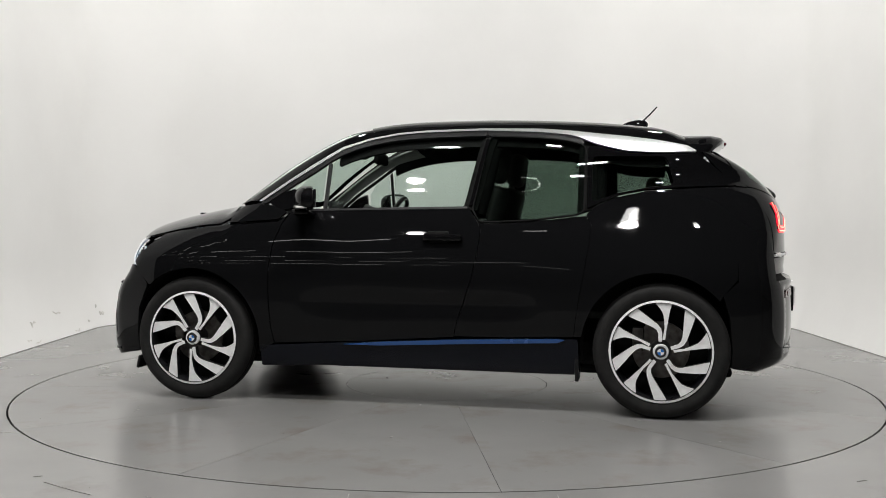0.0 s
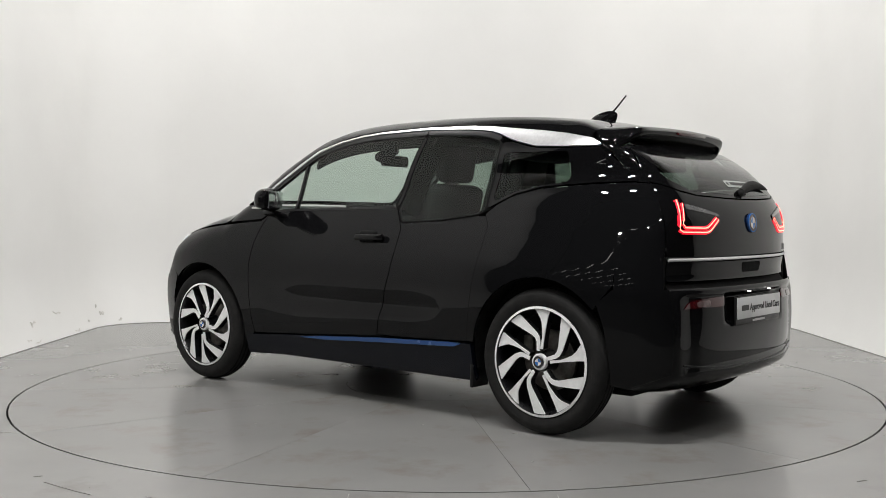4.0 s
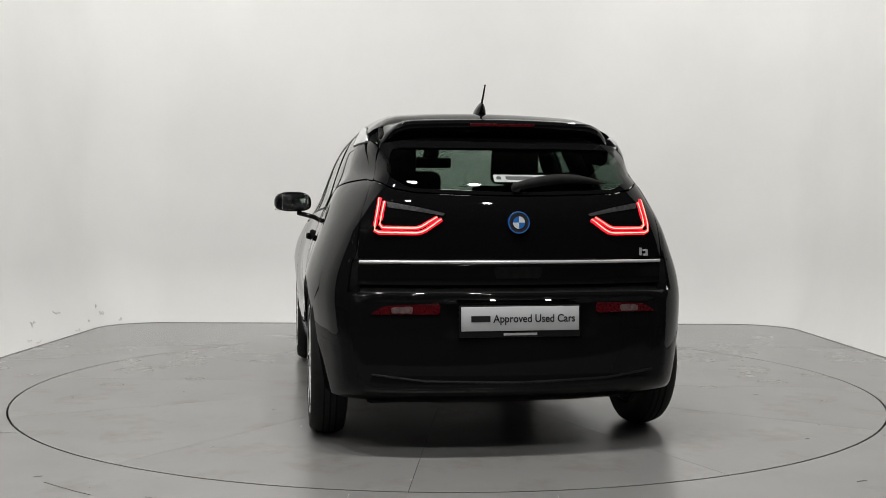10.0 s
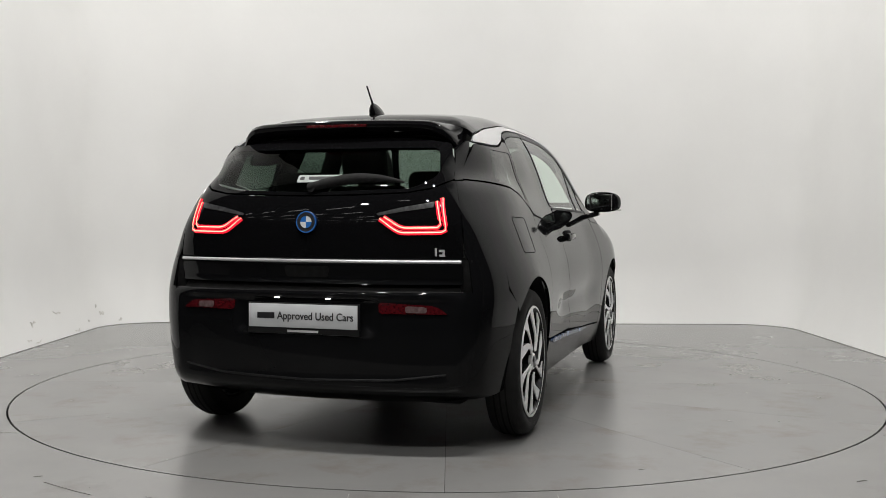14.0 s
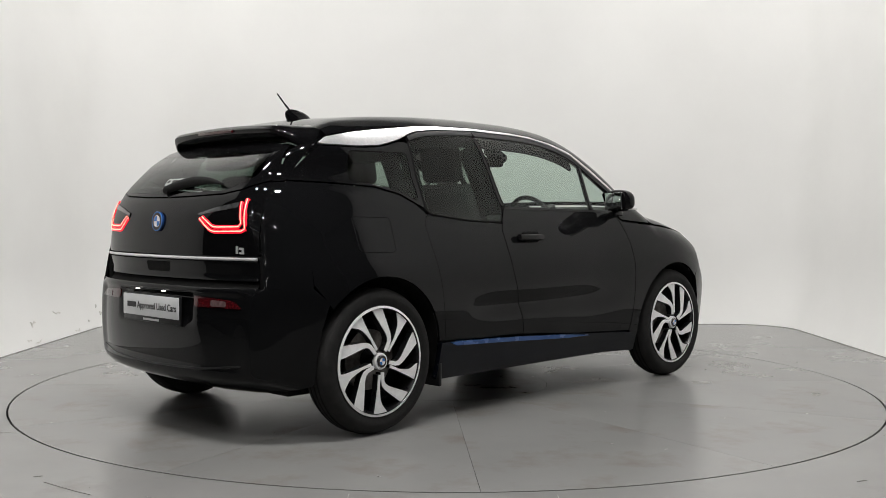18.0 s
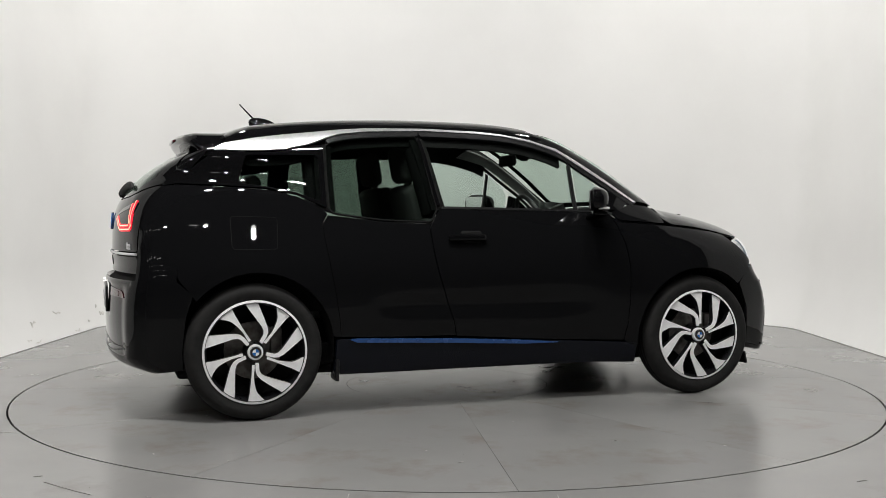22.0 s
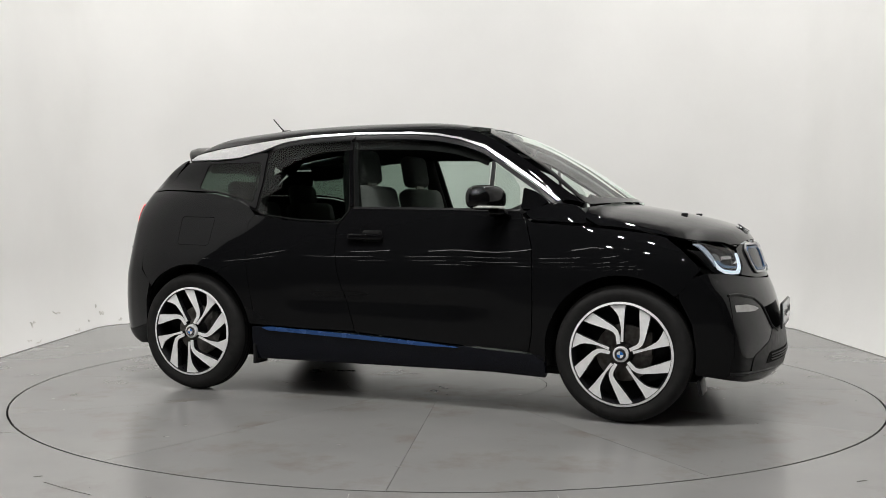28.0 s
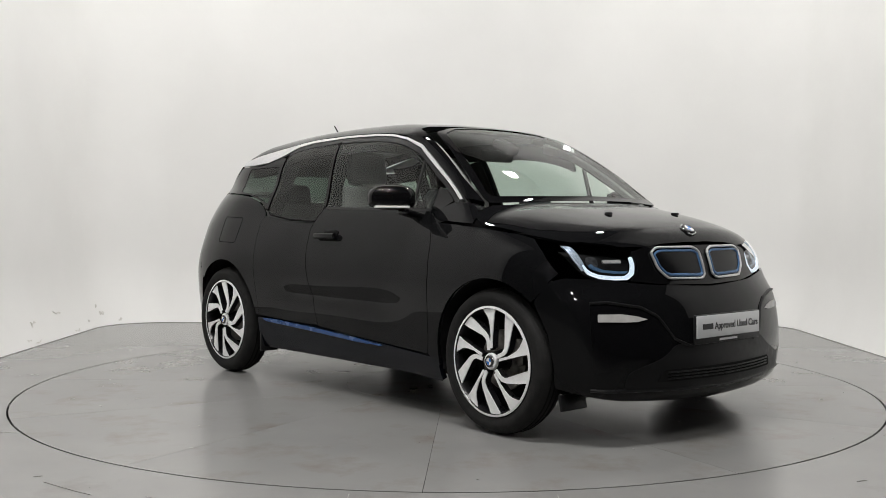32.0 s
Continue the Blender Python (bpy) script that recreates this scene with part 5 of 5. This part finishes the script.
    part("wheel_arch_liner", bm, HOLLOW, car, "black wheel arch lining")
    return rim


def seat(car, x, y, w, high):
    m = bmesh.new()
    cushion = part("seat", box(m, (x, y, 0.56), (0.50, w, 0.16), 0.05, segments=3), CLOTH, car, "dark cloth seat")
    part("backrest", box(bmesh.new(), (x - 0.32, y, 0.87 if high else 0.85), (0.13, w, 0.70 if high else 0.56), 0.05, Euler((0, radians(-14), 0)).to_matrix().to_4x4(), 3), CLOTH, cushion)
    part("headrest", box(bmesh.new(), (x - 0.435, y, 1.325 if high else 1.175), (0.09, w * 0.56, 0.21 if high else 0.15), 0.04, Euler((0, radians(-10), 0)).to_matrix().to_4x4(), 3), CLOTH, cushion)
    part("headrest_post", box(bmesh.new(), (x - 0.40, y, 1.20 if high else 1.04), (0.015, 0.12, 0.10), 0.005), STEEL, cushion)


def interior(car):
    part("cabin_floor", box(bmesh.new(), (-0.2, 0, 0.30), (2.9, 1.36, 0.12), 0.03), HOLLOW, car)
    part("underbody", box(bmesh.new(), (0, 0, 0.215), (3.3, 1.24, 0.05), 0.02), HOLLOW, car)
    part("front_bulkhead", box(bmesh.new(), (1.12, 0, 0.66), (0.06, 1.16, 0.76), 0.02), HOLLOW, car)
    part("boot_floor", box(bmesh.new(), (-1.42, 0, 0.80), (0.72, 1.02, 0.05), 0.02), HOLLOW, car)
    part("front_crossmember", box(bmesh.new(), (1.55, 0, 0.45), (0.5, 0.9, 0.45), 0.05), HOLLOW, car)
    part("rear_crossmember", box(bmesh.new(), (-1.55, 0, 0.5), (0.5, 0.9, 0.5), 0.05), HOLLOW, car)
    for y in (-0.36, 0.36):
        seat(car, 0.06, y, 0.50, True)
        seat(car, -0.80, y, 0.50, False)
    bm = bmesh.new()
    rows = []
    for i in range(15):
        y = -0.66 + 1.32 * i / 14
        f = 0.10 * (y / 0.66) ** 2
        rows.append([bm.verts.new((x - f, y, z)) for x, z in ((0.56, 0.72), (0.54, 0.86), (0.60, 0.945), (0.72, 0.985), (0.95, 1.03), (1.10, 1.055), (1.12, 0.90), (1.0, 0.70))])
    for a, b in zip(rows, rows[1:]):
        for j in range(8):
            bm.faces.new((a[j], b[j], b[(j + 1) % 8], a[(j + 1) % 8]))
    dash = part("dashboard", bm, DASH, car, "grey dashboard with twin screens")
    part("screen", box(bmesh.new(), (0.72, 0.02, 1.073), (0.015, 0.25, 0.108), 0.004), INK, dash)
    part("screen", box(bmesh.new(), (0.60, -0.36, 0.99), (0.015, 0.15, 0.07), 0.004), INK, dash)
    sw = bmesh.new()
    lathe(sw, [(0.165 + 0.014 * math.cos(a), 0.014 * math.sin(a)) for a in [2 * math.pi * q / 10 for q in range(10)]], (0, 0, 0), "x", 40, True)
    box(sw, (0.02, 0, 0), (0.03, 0.13, 0.10), 0.015)
    box(sw, (0.015, 0.10, 0.0), (0.015, 0.12, 0.03), 0.004)
    box(sw, (0.015, -0.10, 0.0), (0.015, 0.12, 0.03), 0.004)
    box(sw, (0.12, 0, 0), (0.22, 0.05, 0.05), 0.01)
    bmesh.ops.transform(sw, matrix=Matrix.Translation((0.44, -0.36, 1.0)) @ Euler((0, radians(-24), 0)).to_matrix().to_4x4(), verts=sw.verts)
    part("steering_wheel", sw, DASH, car, "dark steering wheel")
    mir = part("interior_mirror", box(bmesh.new(), (0.43, 0, 1.385), (0.03, 0.25, 0.07), 0.018, segments=3), HOLLOW, car, "black interior mirror")
    part("mirror_stem", box(bmesh.new(), (0.50, 0, 1.435), (0.15, 0.10, 0.055), 0.02, Euler((0, radians(24), 0)).to_matrix().to_4x4(), 3), HOLLOW, mir)
    # roof lining, inner rails over the side windows and pillars
    for side in "LR":
        panel("rail_lining", below_trim(-1.30, 0.50, -0.045, 26) + below_trim(0.50, -1.30, 0.072, 26), side, HOLLOW, car, "black lining over the side windows", gap=0, radius=0, lift=-0.034, thick=0.012, cell=0.04)
    panel("roof_lining", [(-1.36, -0.47), (-1.36, 0.47), (-0.8, 0.50, 0), (0.26, 0.50), (0.33, 0.36), (0.345, 0, 0), (0.33, -0.36), (0.26, -0.50), (-0.8, -0.50, 0)], "T", LINER, car, "grey roof lining", lift=-0.035, thick=0.01, cell=0.06)
    for k in (-1, 1):
        band("pillar_lining", [(0.28, 0.585 * k, 1.46), (0.478, 0.61 * k, 1.41), (0.631, 0.648 * k, 1.318), (0.786, 0.68 * k, 1.215), (0.92, 0.708 * k, 1.11)],
             [(0.34, 0.50 * k, 1.50), (0.55, 0.535 * k, 1.42), (0.72, 0.58 * k, 1.32), (0.88, 0.62 * k, 1.215), (1.05, 0.66 * k, 1.10)], PILLAR, car, lift=-0.038, thick=0.012, along=20, across=4)
        tube_pts = [(-0.30, 0.665 * k, 1.04), (-0.335, 0.625 * k, 1.20), (-0.37, 0.55 * k, 1.40)]
        part("belt_pillar", tube(bmesh.new(), tube_pts, 0.05, 10), HOLLOW, car)
        part("rear_pillar", tube(bmesh.new(), [(-0.95, 0.665 * k, 1.05), (-0.95, 0.60 * k, 1.22), (-0.95, 0.51 * k, 1.40)], 0.045, 10), HOLLOW, car)
        part("door_card", box(bmesh.new(), (0.15, 0.74 * k, 0.74), (1.05, 0.04, 0.56), 0.02), DASH, car)
        part("side_card", box(bmesh.new(), (-0.9, 0.70 * k, 0.76), (0.95, 0.05, 0.46), 0.02), HOLLOW, car)


def build_car():
    car = bpy.data.objects.new("car", None)
    scene.collection.objects.link(car)
    tagged(car, "black compact five-seat hatchback with silver roof trim, parked on the turntable", "car")
    for side in "RL":
        side_panels(car, side)
    roof_and_glass(car)
    rear_end(car)
    front_end(car)
    for cx in (1.285, -1.285):
        for k in (-1, 1):
            wheel(car, cx, 0.855 * k, "front" if cx > 0 else "rear", WHEEL_TURN[(cx > 0, k)])
    interior(car)
    return car


WHEEL_TURN = {(True, -1): 93, (False, -1): 270, (True, 1): 272, (False, 1): 86}

floor_sheet()
floor_joints()
studio_walls()
wall_marks()
hall()
ceiling_lamps()
tube_lights()
disc = turntable()
car = build_car()

# heading of the car and turntable, in degrees, second by second
TURN = [(0, 167.7), (1, 160.8), (2, 153.95), (3, 147.1), (6, 126.65), (7, 119.85), (8, 113.15), (9, 106.45), (10, 99.75), (11, 93.0), (12, 86.3), (13, 79.6), (14, 72.85), (17, 52.65), (18, 45.95), (19, 39.35), (20, 32.7), (21, 26.0), (22, 19.2), (23, 12.3), (24, 5.3), (25, -1.65), (28, -22.2), (29, -28.85), (30, -35.55), (31, -42.3), (32, -49.05)]
OFFSET = Matrix.Translation((-0.0165, 0.0295, 0))


def motions():
    walk(disc, [(t, pose(0, 0, 0, 0, 0, a)) for t, a in TURN])
    walk(car, [(t, pose(0, 0, 0, 0, 0, a) @ OFFSET) for t, a in TURN])


motions()
